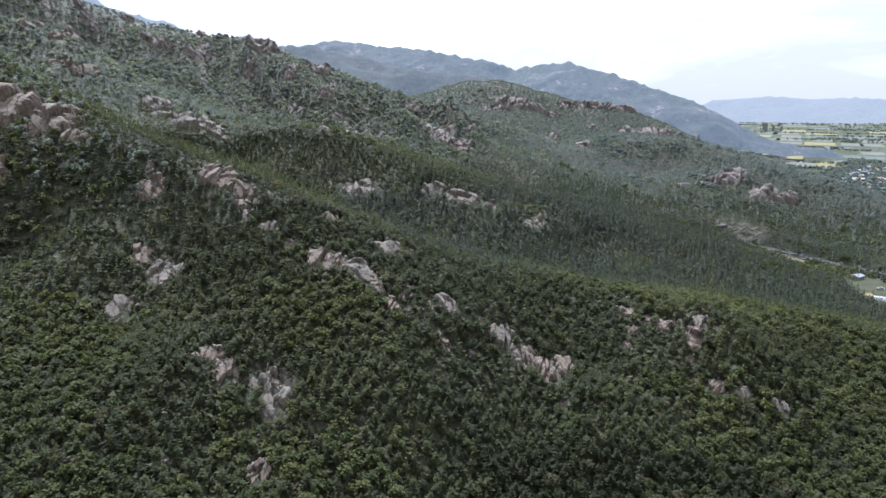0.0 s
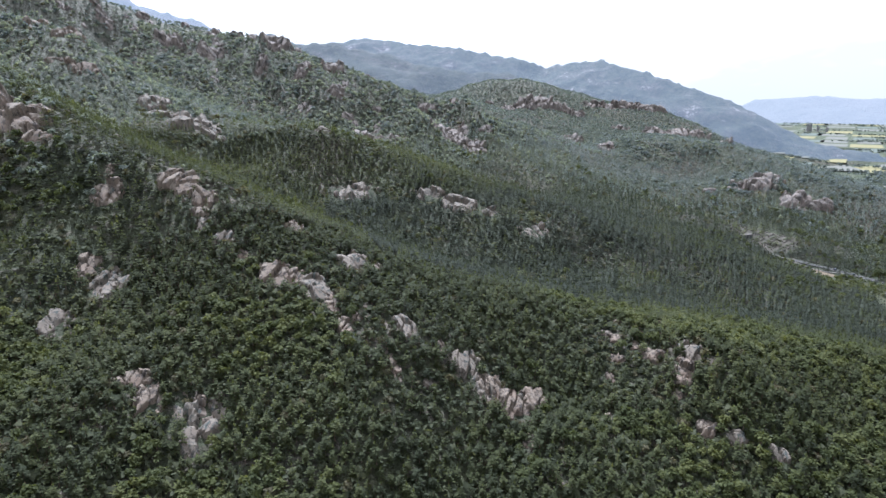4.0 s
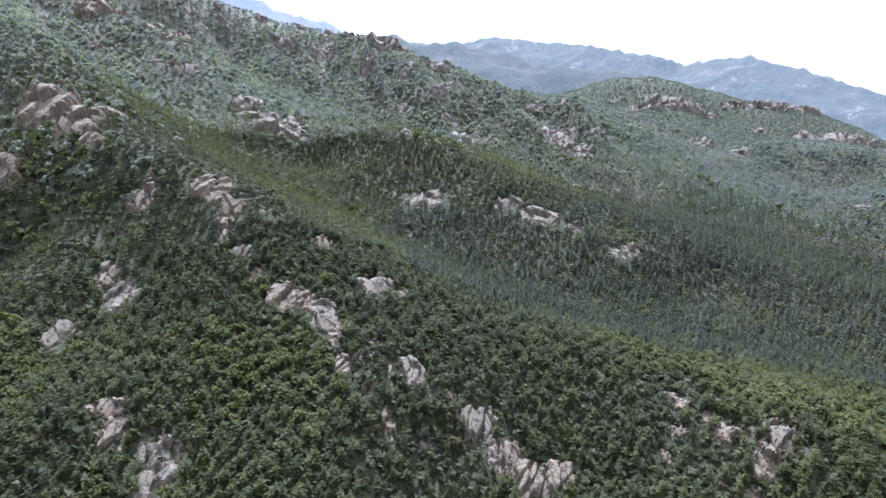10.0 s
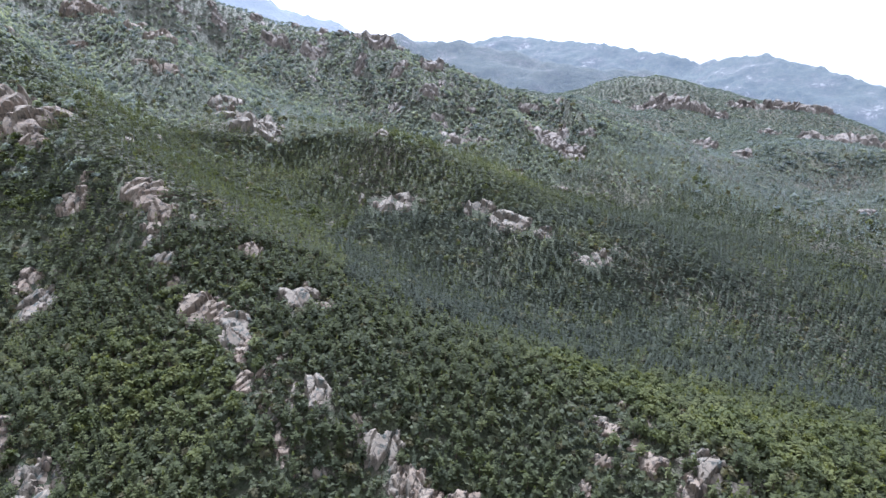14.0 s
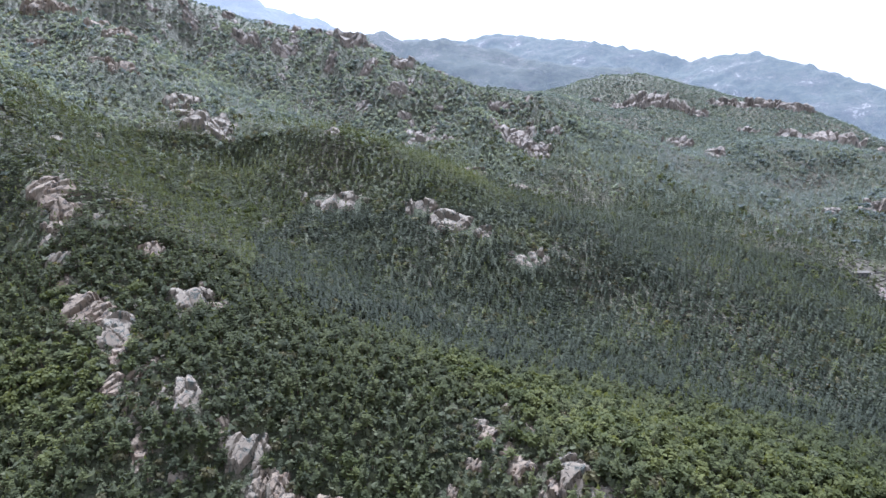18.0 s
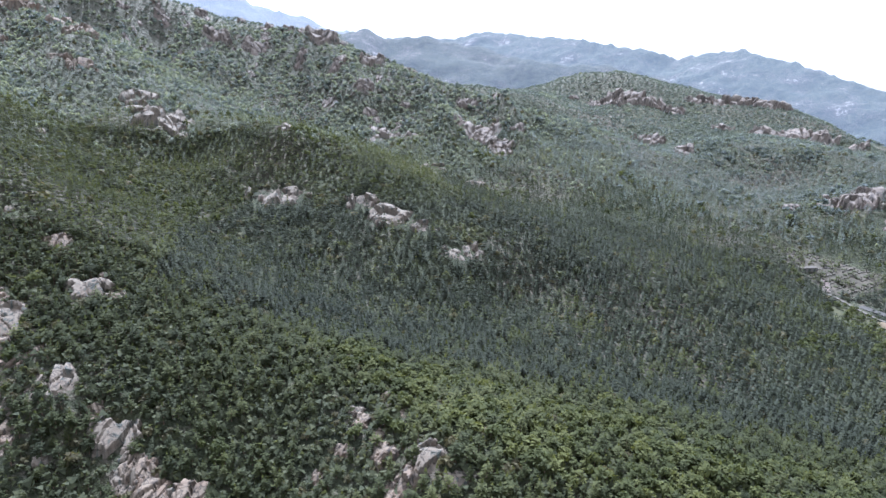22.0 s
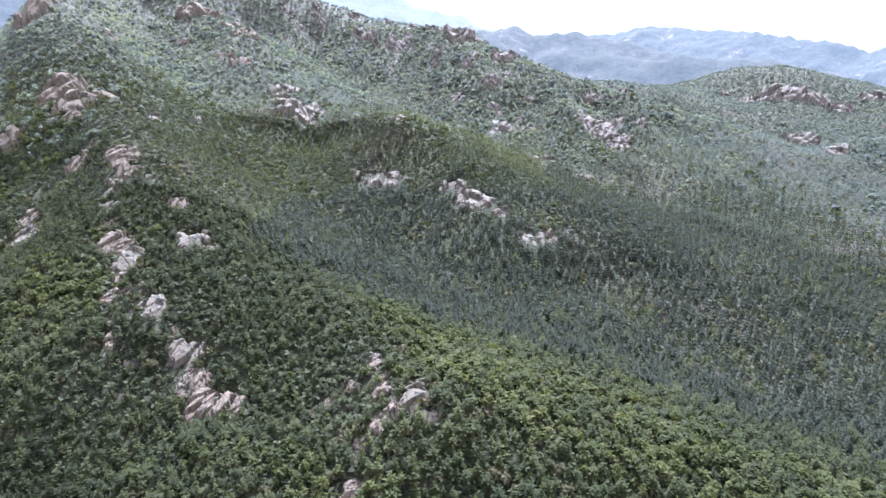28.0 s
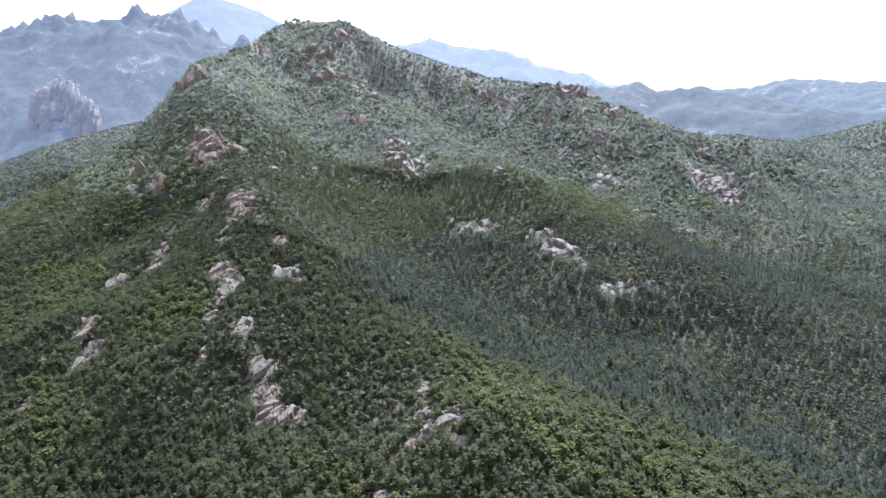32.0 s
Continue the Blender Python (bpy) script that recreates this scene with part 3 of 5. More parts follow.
def boulder_mesh(seed, n=7, block=0.62, rib=0.2):
    """A jointed granite block about one unit across: squarish, with ribs down its faces and open joints."""
    rng = random.Random(seed)
    off = Vector((rng.uniform(-50, 50), rng.uniform(-50, 50), rng.uniform(-50, 50)))
    pts, faces, index = [], [], {}
    def corner(face, i, j):
        a, b = 2 * i / n - 1, 2 * j / n - 1
        p = [(a, b, 1), (b, a, -1), (1, a, b), (-1, b, a), (b, 1, a), (a, -1, b)][face]
        key = tuple(round(c * n) for c in p)
        if key not in index:
            index[key] = len(pts)
            d = Vector(p).normalized()
            q = Vector([math.copysign(abs(c) ** block, c) for c in d])
            q = q * 0.62
            f = noise.fractal(q * 1.7 + off, 1.0, 2.0, 4)
            (d1, d2, *_), _ = noise.voronoi(Vector((q.x * 1.9, q.y * 1.9, q.z * 0.8)) + off)
            joint = max(0.0, 0.16 - (d2 - d1)) / 0.16
            ribs = noise.fractal(Vector((q.x * 4.5, q.y * 4.5, q.z * 0.5)) + off, 1.0, 2.0, 3)
            step = noise.cell(Vector((q.x * 1.9, q.y * 1.9, q.z * 1.3)) + off) - 0.5
            s = 1 + 0.13 * f - 0.10 * joint + rib * 0.22 * ribs + 0.14 * step
            top = 1 - 0.22 * max(0.0, q.z)
            pts.append((q.x * s * top, q.y * s * top, q.z * s))
        return index[key]
    for face in range(6):
        for i in range(n):
            for j in range(n):
                faces.append((corner(face, i, j), corner(face, i + 1, j), corner(face, i + 1, j + 1), corner(face, i, j + 1)))
    mat = M_GRANITE_GREY if seed % 3 == 0 else M_GRANITE
    return mesh_from("boulder", np.array(pts), np.array(faces), mat)


BOULDERS = [boulder_mesh(200 + k, 5, 0.66 + 0.07 * (k % 4), 0.2 + 0.07 * (k % 3)) for k in range(10)]


def slope_at(x, y, step=6.0):
    """Unit vectors along the contour and up the slope (both level), and the slope's steepness."""
    zx = (land(x + step, y)[0] - land(x - step, y)[0]) / (2 * step)
    zy = (land(x, y + step)[0] - land(x, y - step)[0]) / (2 * step)
    g = math.hypot(zx, zy) + 1e-6
    up = Vector((zx / g, zy / g, 0))
    return Vector((up.y, -up.x, 0)), up, g


BARE = []


def slab_mesh(x, y, w, h, along, up, g, z0, seed, bulk):
    """Bare rock that breaks out of the slope: steep below, running into the ground above, cut by ribs, joints and steps."""
    n = 30 if max(w, h) > 9 else 20
    m = n if h > 0.7 * w else int(n * 0.8)
    u, v = np.meshgrid(np.linspace(-0.62, 0.62, n + 1), np.linspace(-0.62, 0.62, m + 1))
    u, v = u.ravel(), v.ravel()
    rng = np.random.default_rng(seed)
    skew = rng.uniform(-0.7, 0.7)
    sx, sy_ = rng.uniform(0, 900, 2)
    size = max(w, h)
    a, b = u * w, v * h
    edge = 0.45 + 0.36 * rough(a + sx, b + sy_, size * 0.30, seed, 4, 0.66)
    r = np.sqrt((np.abs(u) ** 2.4 + np.abs(v) ** 2.4)) ** (1 / 1.2)
    inside = np.clip((edge - r) / 0.08, -1, 1)
    wedge = np.clip((v + 0.52) / 0.70, 0, 1) ** 0.8 * np.clip((0.60 - v) / 0.30, 0, 1) ** 0.6
    # sheets of rock, long down the slope, each tilted its own way, with open joints between
    sheets = 5 + int(min(size, 40) / 3.5)
    ca, cb = rng.uniform(-0.6, 0.6, sheets) * w, rng.uniform(-0.6, 0.6, sheets) * h
    fine = rough(a + sy_, b + sx, size * 0.12, seed + 5, 3, 0.6)
    la, lb = a + skew * b + 0.05 * size * fine, 0.55 * b - 0.2 * a
    reach = np.hypot(la[:, None] - (ca + skew * cb)[None], lb[:, None] - (0.55 * cb - 0.2 * ca)[None])
    near = np.argsort(reach, 1)[:, :2]
    d1, d2 = np.take_along_axis(reach, near, 1).T
    own = near[:, 0]
    step, ga, gb = rng.uniform(-0.5, 0.5, sheets), rng.uniform(-0.32, 0.32, sheets), rng.uniform(-0.36, 0.22, sheets)
    ribs = rough(a + skew * b + sx, b * 0.22 + sy_, size * 0.2, seed + 3, 3, 0.55)
    thick = 0.17 * bulk * min(w, h * 1.2) * (0.12 + wedge) + size * (0.13 * step[own] + 0.010 * ribs + 0.006 * fine) + ga[own] * (a - ca[own]) + gb[own] * (b - cb[own])
    thick = thick - size * 0.055 * np.clip(1 - (d2 - d1) / (0.045 * size), 0, 1)
    lift = np.where(inside > 0, thick * np.sqrt(np.maximum(inside, 0)) - 0.1, inside * 1.6 - 0.3)
    run = 1 / math.sqrt(1 + g * g)
    px = x + along.x * a + up.x * b * run
    py = y + along.y * a + up.y * b * run
    out = -0.42 * np.maximum(lift, 0)
    pz = land(px, py) + lift
    px, py = px + up.x * out, py + up.y * out
    verts = np.stack([px - x, py - y, pz - z0], -1)
    faces = grid_faces(m + 1, n + 1)
    keep = (lift[faces] > -1.2).any(1)
    # slabs beyond y 690 get the granite with haze in its colour
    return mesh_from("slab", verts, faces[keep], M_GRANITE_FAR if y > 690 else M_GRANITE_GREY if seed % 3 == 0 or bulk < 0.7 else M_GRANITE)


def outcrop(x, y, w, h, rng, label, group, bulk=1.0):
    """Bare granite, w metres along the contour and h up the slope, with loose blocks about it."""
    along, up, g = slope_at(x, y)
    root = new("granite_outcrop")
    z0 = land(x, y)[0]
    root.location = (x, y, z0)
    tagged(root, label, "rock outcrop", group)
    BARE.append((x, y, w, h, along.x, along.y, g))
    part("slab", slab_mesh(x, y, w, h, along, up, g, z0, rng.randrange(1000), bulk), root)
    for _ in range(max(0, min(2, int(bulk * w * h / 110)))):
        a, b = rng.uniform(-0.5, 0.5) * w, rng.uniform(-0.55, 0.45) * h / math.sqrt(1 + g * g)
        px, py = x + along.x * a + up.x * b, y + along.y * a + up.y * b
        s = max(1.1, min(w, h, 22) * rng.uniform(0.12, 0.27) * (0.6 + 0.4 * bulk))
        face = math.degrees(math.atan2(along.y, along.x)) + rng.uniform(-25, 25)
        ob = part("boulder", rng.choice(BOULDERS), root)
        ob.matrix_basis = Matrix.Translation((px - x, py - y, land(px, py)[0] - z0 + 0.2 * s)) @ pose(0, 0, 0, -math.degrees(math.atan(g)) * rng.uniform(0.4, 0.9), rng.uniform(-14, 14), face) @ Matrix.Diagonal((s * rng.uniform(0.8, 1.3), s * 0.8, s * rng.uniform(0.9, 1.5), 1))
    return root


ROCKS_KNOB = [(-238, 343, 34, 30), (-212, 332, 22, 18), (-233, 300, 20, 15), (-153, 301, 6, 7), (-149, 289, 12, 15), (-119, 296, 18, 13), (-105, 285, 11, 14), (-93, 290, 4, 3), (-90, 265, 8, 7), (-64, 283, 10, 7), (-368, 408, 28, 36), (-318, 325, 34, 34), (-115, 292, 8, 15)]
ROCKS_WEST = [(-145, 256, 8, 10), (-135, 247, 11, 14), (-129, 248, 9, 7), (-144, 226, 10, 13), (-101, 196, 10, 6), (-94, 188, 8, 9), (-84, 187, 4, 8), (-76, 182, 11, 16), (-78, 157, 8, 9), (-107, 156, 3, 5)]
ROCKS_SPUR = [(-65, 246, 12, 12), (-57, 245, 8, 8), (-47, 240, 10, 14), (-34, 221, 6, 9), (-24, 215, 3, 4), (-35, 265, 12, 10), (-25, 267, 6, 4), (-18, 220, 3, 10), (-11, 224, 8, 11), (-15, 206, 5, 8), (11, 217, 11, 10), (22, 212, 9, 10), (18, 209, 6, 7), (29, 206, 9, 11), (37, 212, 11, 8), (-40, 232, 5, 9), (-30, 227, 4, 7), (-20, 212, 4, 7), (-53, 243, 5, 6), (18, 215, 4, 6), (33, 208, 4, 5)]
ROCKS_SHOULDER = [(82, 257, 4, 4), (74, 248, 5, 3), (77, 244, 5, 5), (89, 249, 4, 4), (88, 231, 8, 7), (103, 228, 9, 11), (97, 220, 8, 12), (111, 224, 8, 4), (75, 233, 6, 4), (98, 199, 7, 6), (108, 197, 8, 6), (122, 193, 8, 6)]
ROCKS_KNOLLS = [(-57, 460, 34, 19), (0, 461, 19, 12), (24, 448, 26, 15), (46, 443, 15, 9), (75, 428, 22, 10), (-241, 565, 32, 16), (-197, 535, 36, 34), (-178, 528, 14, 18), (-226, 548, 20, 16), (-90, 536, 18, 10), (3, 650, 26, 12), (45, 634, 20, 9), (56, 728, 22, 10)]
ROCKS_FAR = [(160, 1188, 32, 16), (186, 1184, 42, 26), (214, 1182, 46, 30), (246, 1182, 42, 24), (276, 1180, 38, 18), (226, 1166, 44, 12), (330, 1252, 40, 18), (370, 1250, 52, 24), (410, 1247, 60, 26), (452, 1238, 52, 22), (408, 1100, 48, 22), (440, 1102, 60, 24), (480, 1099, 60, 20), (516, 1096, 42, 14), (474, 1126, 40, 14), (120, 1200, 16, 10), (340, 1120, 30, 14), (230, 999, 34, 22), (261, 919, 20, 22), (416, 752, 30, 18), (376, 741, 22, 11), (422, 702, 40, 22), (452, 696, 28, 16), (399, 735, 28, 18), (339, 736, 12, 7), (-430, 640, 40, 22), (-330, 610, 26, 14), (-200, 880, 30, 22), (-120, 850, 30, 18)]
ROCKS_RIDGE = [(-364, 626, 27, 14), (-318, 569, 24, 9), (-209, 833, 22, 30), (-156, 818, 18, 21), (-273, 848, 31, 24), (-324, 838, 32, 22), (-108, 780, 30, 16), (-68, 714, 34, 12), (-1, 840, 28, 14), (28, 764, 50, 22), (56, 742, 26, 11), (-77, 862, 15, 15), (-271, 479, 9, 6), (-204, 423, 10, 5), (-141, 421, 6, 4), (-475, 668, 46, 30), (-484, 716, 34, 18), (-488, 566, 30, 18), (-323, 442, 20, 15), (-212, 352, 20, 8), (-177, 364, 15, 6)]
ROCKS_CRAG = [(-341, 228, 11, 9), (-401, 589, 19, 10), (-198, 321, 14, 9), (-295, 569, 26, 13), (-28, 230, 5, 8), (2, 220, 5, 6), (-2, 204, 4, 6), (32, 192, 5, 9), (40, 178, 3, 6), (-80, 256, 6, 6), (-102, 272, 6, 8), (84, 238, 5, 5), (70, 225, 4, 5), (92, 212, 4, 5), (64, 206, 4, 4)]
ROCKS_CREST = [(-490, 712, 16, 12), (-448, 815, 14, 12), (-418, 850, 12, 10), (-372, 880, 18, 12), (-325, 902, 14, 10), (-285, 903, 18, 12), (-258, 902, 20, 14), (-236, 900, 16, 14), (-214, 899, 12, 12), (-192, 896, 18, 16), (-172, 888, 14, 12), (-140, 880, 12, 9), (-112, 874, 14, 10), (-80, 864, 10, 8), (-48, 860, 12, 9)]
ROCKS_BARE = [(8, 768, 26, 22), (36, 756, 28, 26), (52, 742, 30, 20), (20, 745, 18, 16), (-93, 752, 20, 12), (-68, 735, 38, 12), (-42, 722, 30, 10), (-110, 790, 20, 14), (70, 760, 22, 12)]
rock_rng = random.Random(7)
for spots_, wide_, high_, bulk_, label, group in (
    (ROCKS_KNOB, 1.15, 1.25, 1.15, "craggy weathered granite knob on the ridge crest", "crags on the main ridge"),
    (ROCKS_WEST, 1.25, 1.45, 0.85, "pale pinkish granite slab bare among the pines", "slabs on the west slope"),
    (ROCKS_SPUR, 1.25, 1.5, 0.95, "jointed pinkish grey granite blocks on the rocky spur", "rocks along the rocky spur"),
    (ROCKS_SHOULDER, 1.25, 1.4, 1.0, "pale granite boulders standing out of the trees", "rocks on the green shoulder"),
    (ROCKS_KNOLLS, 1.2, 1.45, 0.6, "rounded granite dome with reddish bare rock", "domes on the middle spur"),
    (ROCKS_FAR, 1.3, 1.4, 1.3, "light granite crag on a distant wooded hill", "crags on the far hills"),
    (ROCKS_RIDGE, 1.15, 1.35, 1.0, "pale bare granite ledge on the scrubby upper slope", "ledges on the upper slopes"),
    (ROCKS_CREST, 1.0, 1.2, 1.5, "jagged granite teeth along the high crest", "teeth on the high crest"),
    (ROCKS_BARE, 1.0, 1.1, 0.5, "dry pale broken granite and bare soil on the slope", "bare ground on the main ridge"),
    (ROCKS_CRAG, 1.05, 1.3, 1.1, "small pinkish granite ledge between bushes", "small ledges on the spurs"),
):
    for x_, y_, w_, h_ in spots_:
        outcrop(x_, y_, w_ * wide_, h_ * high_, rock_rng, label, group, bulk_)

# ribs and ledges of granite down the face of the main ridge
for _ in range(90):
    x_ = rock_rng.uniform(-500, 60)
    y_ = np.interp(x_, [-500, -439, -370, -250, -112, 60], [735, 830, 885, 905, 880, 870]) - rock_rng.uniform(8, 130)
    if rough(np.array([x_]), np.array([y_]), 45, 88, 2)[0] > 0.0:
        continue
    outcrop(x_, y_, rock_rng.uniform(5, 14), rock_rng.uniform(8, 26), rock_rng, "narrow grey granite rib on the high scrubby face", "ribs on the high face", 0.9)


def great_cliff():
    """The bare granite dome across the valley: upright sheets of rock side by side, leaning back into the mountain."""
    root = new("granite_cliff")
    root.location = (-1054, 536, 168)
    rng = random.Random(19)
    sheets = []
    for k in range(4):
        me = boulder_mesh(260 + k, 10, 0.72, 0.28)
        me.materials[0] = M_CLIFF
        sheets.append(me)
    for k in range(30):
        a = -60 + 4.1 * k + rng.uniform(-4, 4)
        top = np.interp(a, [-64, -30, -10, 30, 62], [66, 128, 112, 74, 38])
        up_ = rng.uniform(0.05, 0.62) if k % 3 else 0.68
        s = rng.uniform(20, 32)
        z = top * up_
        ob = part("boulder", rng.choice(sheets), root)
        ob.matrix_basis = Matrix.Translation((0.785 * a - 0.62 * z * 0.55, 0.62 * a + 0.785 * z * 0.55, z)) @ pose(0, 0, 0, -28, rng.uniform(-16, 6), 38 + rng.uniform(-18, 18)) @ Matrix.Diagonal((s * 0.7, s * 0.6, s * rng.uniform(1.3, 2.0), 1))
    return tagged(root, "tall bare granite cliff across the valley, with a haze glow", "cliff")


great_cliff()


# ---- trees ----
def fan(rng, base, tip, wide, lift, out):
    """Flat, slender sprays that spread from a bough like fingers."""
    d = tip - base
    long = d.length
    ahead = d.normalized() if long > 1e-4 else Vector((1, 0, 0))
    side = ahead.cross(Vector((0, 0, 1))).normalized()
    for turn in (-46, 0, 46):
        a = radians(turn + rng.uniform(-12, 12))
        way = ahead * math.cos(a) + side * math.sin(a) + Vector((0, 0, rng.uniform(-0.10, 0.30)))
        reach = long * (0.74 if turn == 0 else 0.55) * rng.uniform(0.85, 1.2) + 0.12
        root = base + d * (0.40 - 0.0035 * abs(turn)) + Vector((0, 0, rng.uniform(-lift, lift)))
        cross = way.cross(Vector((0, 0, 1))).normalized() * reach * rng.uniform(0.20, 0.30) + Vector((0, 0, rng.uniform(-0.09, 0.09)))
        out.append((root - cross, root + way * reach * 0.45 + cross * 1.4, root + way * reach))
    w = side * wide * 0.6
    out.append((base - w, base + w, base + d * 0.75 + Vector((0, 0, 0.05))))


def broad_spray(rng, base, tip, wide, out):
    """Two broad sprays for a bough seen from farther off."""
    d = tip - base
    side = d.cross(Vector((0, 0, 1))).normalized() * wide
    up = Vector((0, 0, rng.uniform(0.1, 0.45)))
    out.append((base - side * 0.7, base + d * 0.55 + side * rng.uniform(0.8, 1.2), tip))
    out.append((base + side * 0.7 + up, tip * 0.95 + base * 0.05 + up * 0.3, base + d * 0.5 - side * rng.uniform(0.8, 1.2)))


def pine(seed, layers, boughs, tall=6.4, r=2.0, single=False, blunt=1.5):
    """A pine with flat, uneven tiers that shrink towards an uneven top."""
    rng, out = random.Random(seed), []
    tilt = rng.uniform(-0.45, 0.45), rng.uniform(-0.45, 0.45)
    for k in range(layers):
        f = (k + 0.35) / layers
        h = tall * (0.26 + 0.70 * f)
        reach = r * (1 - f**blunt * 0.86) * rng.uniform(0.84, 1.14)
        cx, cy = tilt[0] * f, tilt[1] * f
        n = boughs if k < layers - 1 else max(3, boughs - 2)
        for b in range(n):
            a = math.tau * (b + 0.5 * (k % 2) + rng.uniform(-0.4, 0.4)) / n
            q = reach * rng.uniform(0.6, 1.22)
            rise = rng.uniform(-0.35, 0.20)
            tip = Vector((cx + q * math.cos(a), cy + q * math.sin(a), h + rise))
            base = Vector((cx + 0.12 * q * math.cos(a), cy + 0.12 * q * math.sin(a), h + 0.10))
            if single:
                side = Vector((-math.sin(a), math.cos(a), 0)) * q * 0.5
                out.append((base - side * 0.5 + Vector((0, 0, 0.3)), base * 0.4 + tip * 0.6 + side * 0.7 + Vector((0, 0, rng.uniform(-0.2, 0.3))), tip - side * 0.3))
            elif layers < 5:
                broad_spray(rng, base, tip, max(q, 0.7) * 0.5, out)
            else:
                fan(rng, base, tip, max(q, 0.7) * 0.4, 0.12, out)
    out.append((Vector((0.32 + tilt[0], tilt[1], tall * 0.88)), Vector((tilt[0] - 0.28, tilt[1] + 0.28, tall * 0.90)), Vector((tilt[0], tilt[1], tall * 1.08))))
    return out


def conifer(seed, layers, boughs, tall=7.4, r=1.65, single=False):
    rng, out = random.Random(seed), []
    for k in range(layers):
        f = (k + 0.3) / layers
        h = tall * (0.20 + 0.74 * f)
        reach = r * (1.08 - f) ** 0.85
        for b in range(boughs):
            a = math.tau * (b + 0.5 * (k % 2) + rng.uniform(-0.3, 0.3)) / boughs
            q = reach * rng.uniform(0.75, 1.2)
            tip = Vector((q * math.cos(a), q * math.sin(a), h - 0.18 * q))
            base = Vector((0.1 * math.cos(a), 0.1 * math.sin(a), h + 0.15))
            if single:
                side = Vector((-math.sin(a), math.cos(a), 0)) * q * 0.55
                out.append((base + Vector((0, 0, 0.4)), tip + side, tip * 0.9 - side * 0.6 + Vector((0, 0, 0.15))))
            elif layers < 5:
                broad_spray(rng, base, tip, max(q, 0.7) * 0.55, out)
            else:
                fan(rng, base, tip, max(q, 0.6) * 0.4, 0.15, out)
    out.append((Vector((0.25, 0, tall * 0.85)), Vector((-0.2, 0.2, tall * 0.85)), Vector((0, 0, tall * 1.04))))
    return out


def broadleaf(seed, lumps, leaves, tall=5.6, r=2.6):
    rng, out = random.Random(seed), []
    for k in range(lumps):
        a, q = k * 2.4 + rng.uniform(-0.4, 0.4), r * 0.62 * math.sqrt((k + 0.2) / lumps)
        c = Vector((q * math.cos(a), q * math.sin(a), tall * (0.84 - 0.4 * (q / r) ** 1.4) - rng.uniform(0, 0.5)))
        lr = r * rng.uniform(0.36, 0.5) * (1.25 if lumps < 5 else 1)
        for j in range(leaves):
            z = 1 - 1.55 * (j + 0.5) / leaves
            t = j * 2.4 + rng.uniform(-0.5, 0.5)
            d = Vector((math.sqrt(max(0, 1 - z * z)) * math.cos(t), math.sqrt(max(0, 1 - z * z)) * math.sin(t), z))
            p = c + d * lr * rng.uniform(0.6, 1.25)
            n = (d + Vector((rng.uniform(-1, 1), rng.uniform(-1, 1), rng.uniform(-0.1, 1.2)))).normalized()
            u = n.orthogonal().normalized()
            u = (Matrix.Rotation(rng.uniform(0, math.tau), 3, n) @ u) * lr * rng.uniform(0.6, 0.95) * math.sqrt(14 / max(leaves, 5)) * 0.8
            v = n.cross(u)
            out.append((p + u, p - u * 0.5 + v * 0.85, p - u * 0.5 - v * 0.85))
    return out


def stem(tall, thick, sides=4, bend=0.25):
    """A tapered trunk as triangles."""
    out = []
    for k in range(sides):
        a, b = math.tau * k / sides, math.tau * (k + 1) / sides
        p, q = Vector((thick * math.cos(a), thick * math.sin(a), -0.8)), Vector((thick * math.cos(b), thick * math.sin(b), -0.8))
        t = Vector((bend, 0, tall))
        out += [(p, q, q * 0.35 + t), (p, q * 0.35 + t, p * 0.35 + t)]
    return out


def flat(tris):
    return np.array([[tuple(v) for v in t] for t in tris], np.float32)


def scatter(name, label, category, shapes, xs, ys, zs, scale, mat, seed):
    """One joined mesh of many plants: shape, turn and size differ from plant to plant."""
    rng = np.random.default_rng(seed)
    pick, turn = rng.integers(0, len(shapes), len(xs)), rng.uniform(0, math.tau, len(xs))
    lean = rng.normal(0, 0.06, (len(xs), 2))
    hue, pieces, hues = rng.random(len(xs)), [], []
    for s, tris in enumerate(shapes):
        w = np.where(pick == s)[0]
        if not len(w):
            continue
        v = tris.reshape(-1, 3)
        c, n = np.cos(turn[w])[:, None], np.sin(turn[w])[:, None]
        wide, high = scale[w, 0][:, None], scale[w, 1][:, None]
        px, py, pz = v[None, :, 0] * wide, v[None, :, 1] * wide, v[None, :, 2] * high
        gx = px * c - py * n + lean[w, 0][:, None] * pz + xs[w][:, None]
        gy = px * n + py * c + lean[w, 1][:, None] * pz + ys[w][:, None]
        pieces.append(np.stack([gx, gy, pz + zs[w][:, None]], -1).reshape(-1, 3))
        hues.append(np.repeat(hue[w], len(v)))
    verts = np.concatenate(pieces)
    ob = new(name, mesh_from(name, verts, np.arange(len(verts)).reshape(-1, 3), mat))
    ob.data.attributes.new("plant_hue", "FLOAT", "POINT").data.foreach_set("value", np.concatenate(hues).astype(np.float32))
    return tagged(ob, label, category, kind="stuff")


def jittered(x0, x1, y0, y1, step, seed):
    rng = np.random.default_rng(seed)
    gx, gy = np.meshgrid(np.arange(x0, x1, step), np.arange(y0, y1, step))
    gx[1::2] += step / 2
    return (gx + rng.uniform(-0.42, 0.42, gx.shape) * step).ravel(), (gy + rng.uniform(-0.42, 0.42, gy.shape) * step).ravel()


def seen_side(x, y):
    """The side of the hills that the flight looks over, with a margin."""
    right = (x + 34) * math.cos(radians(44)) - (y + 27) * math.sin(radians(44))
    left = (x - 229) * math.cos(radians(79)) + (y - 69) * math.sin(radians(79))
    return (right < 30) & (left > -30)


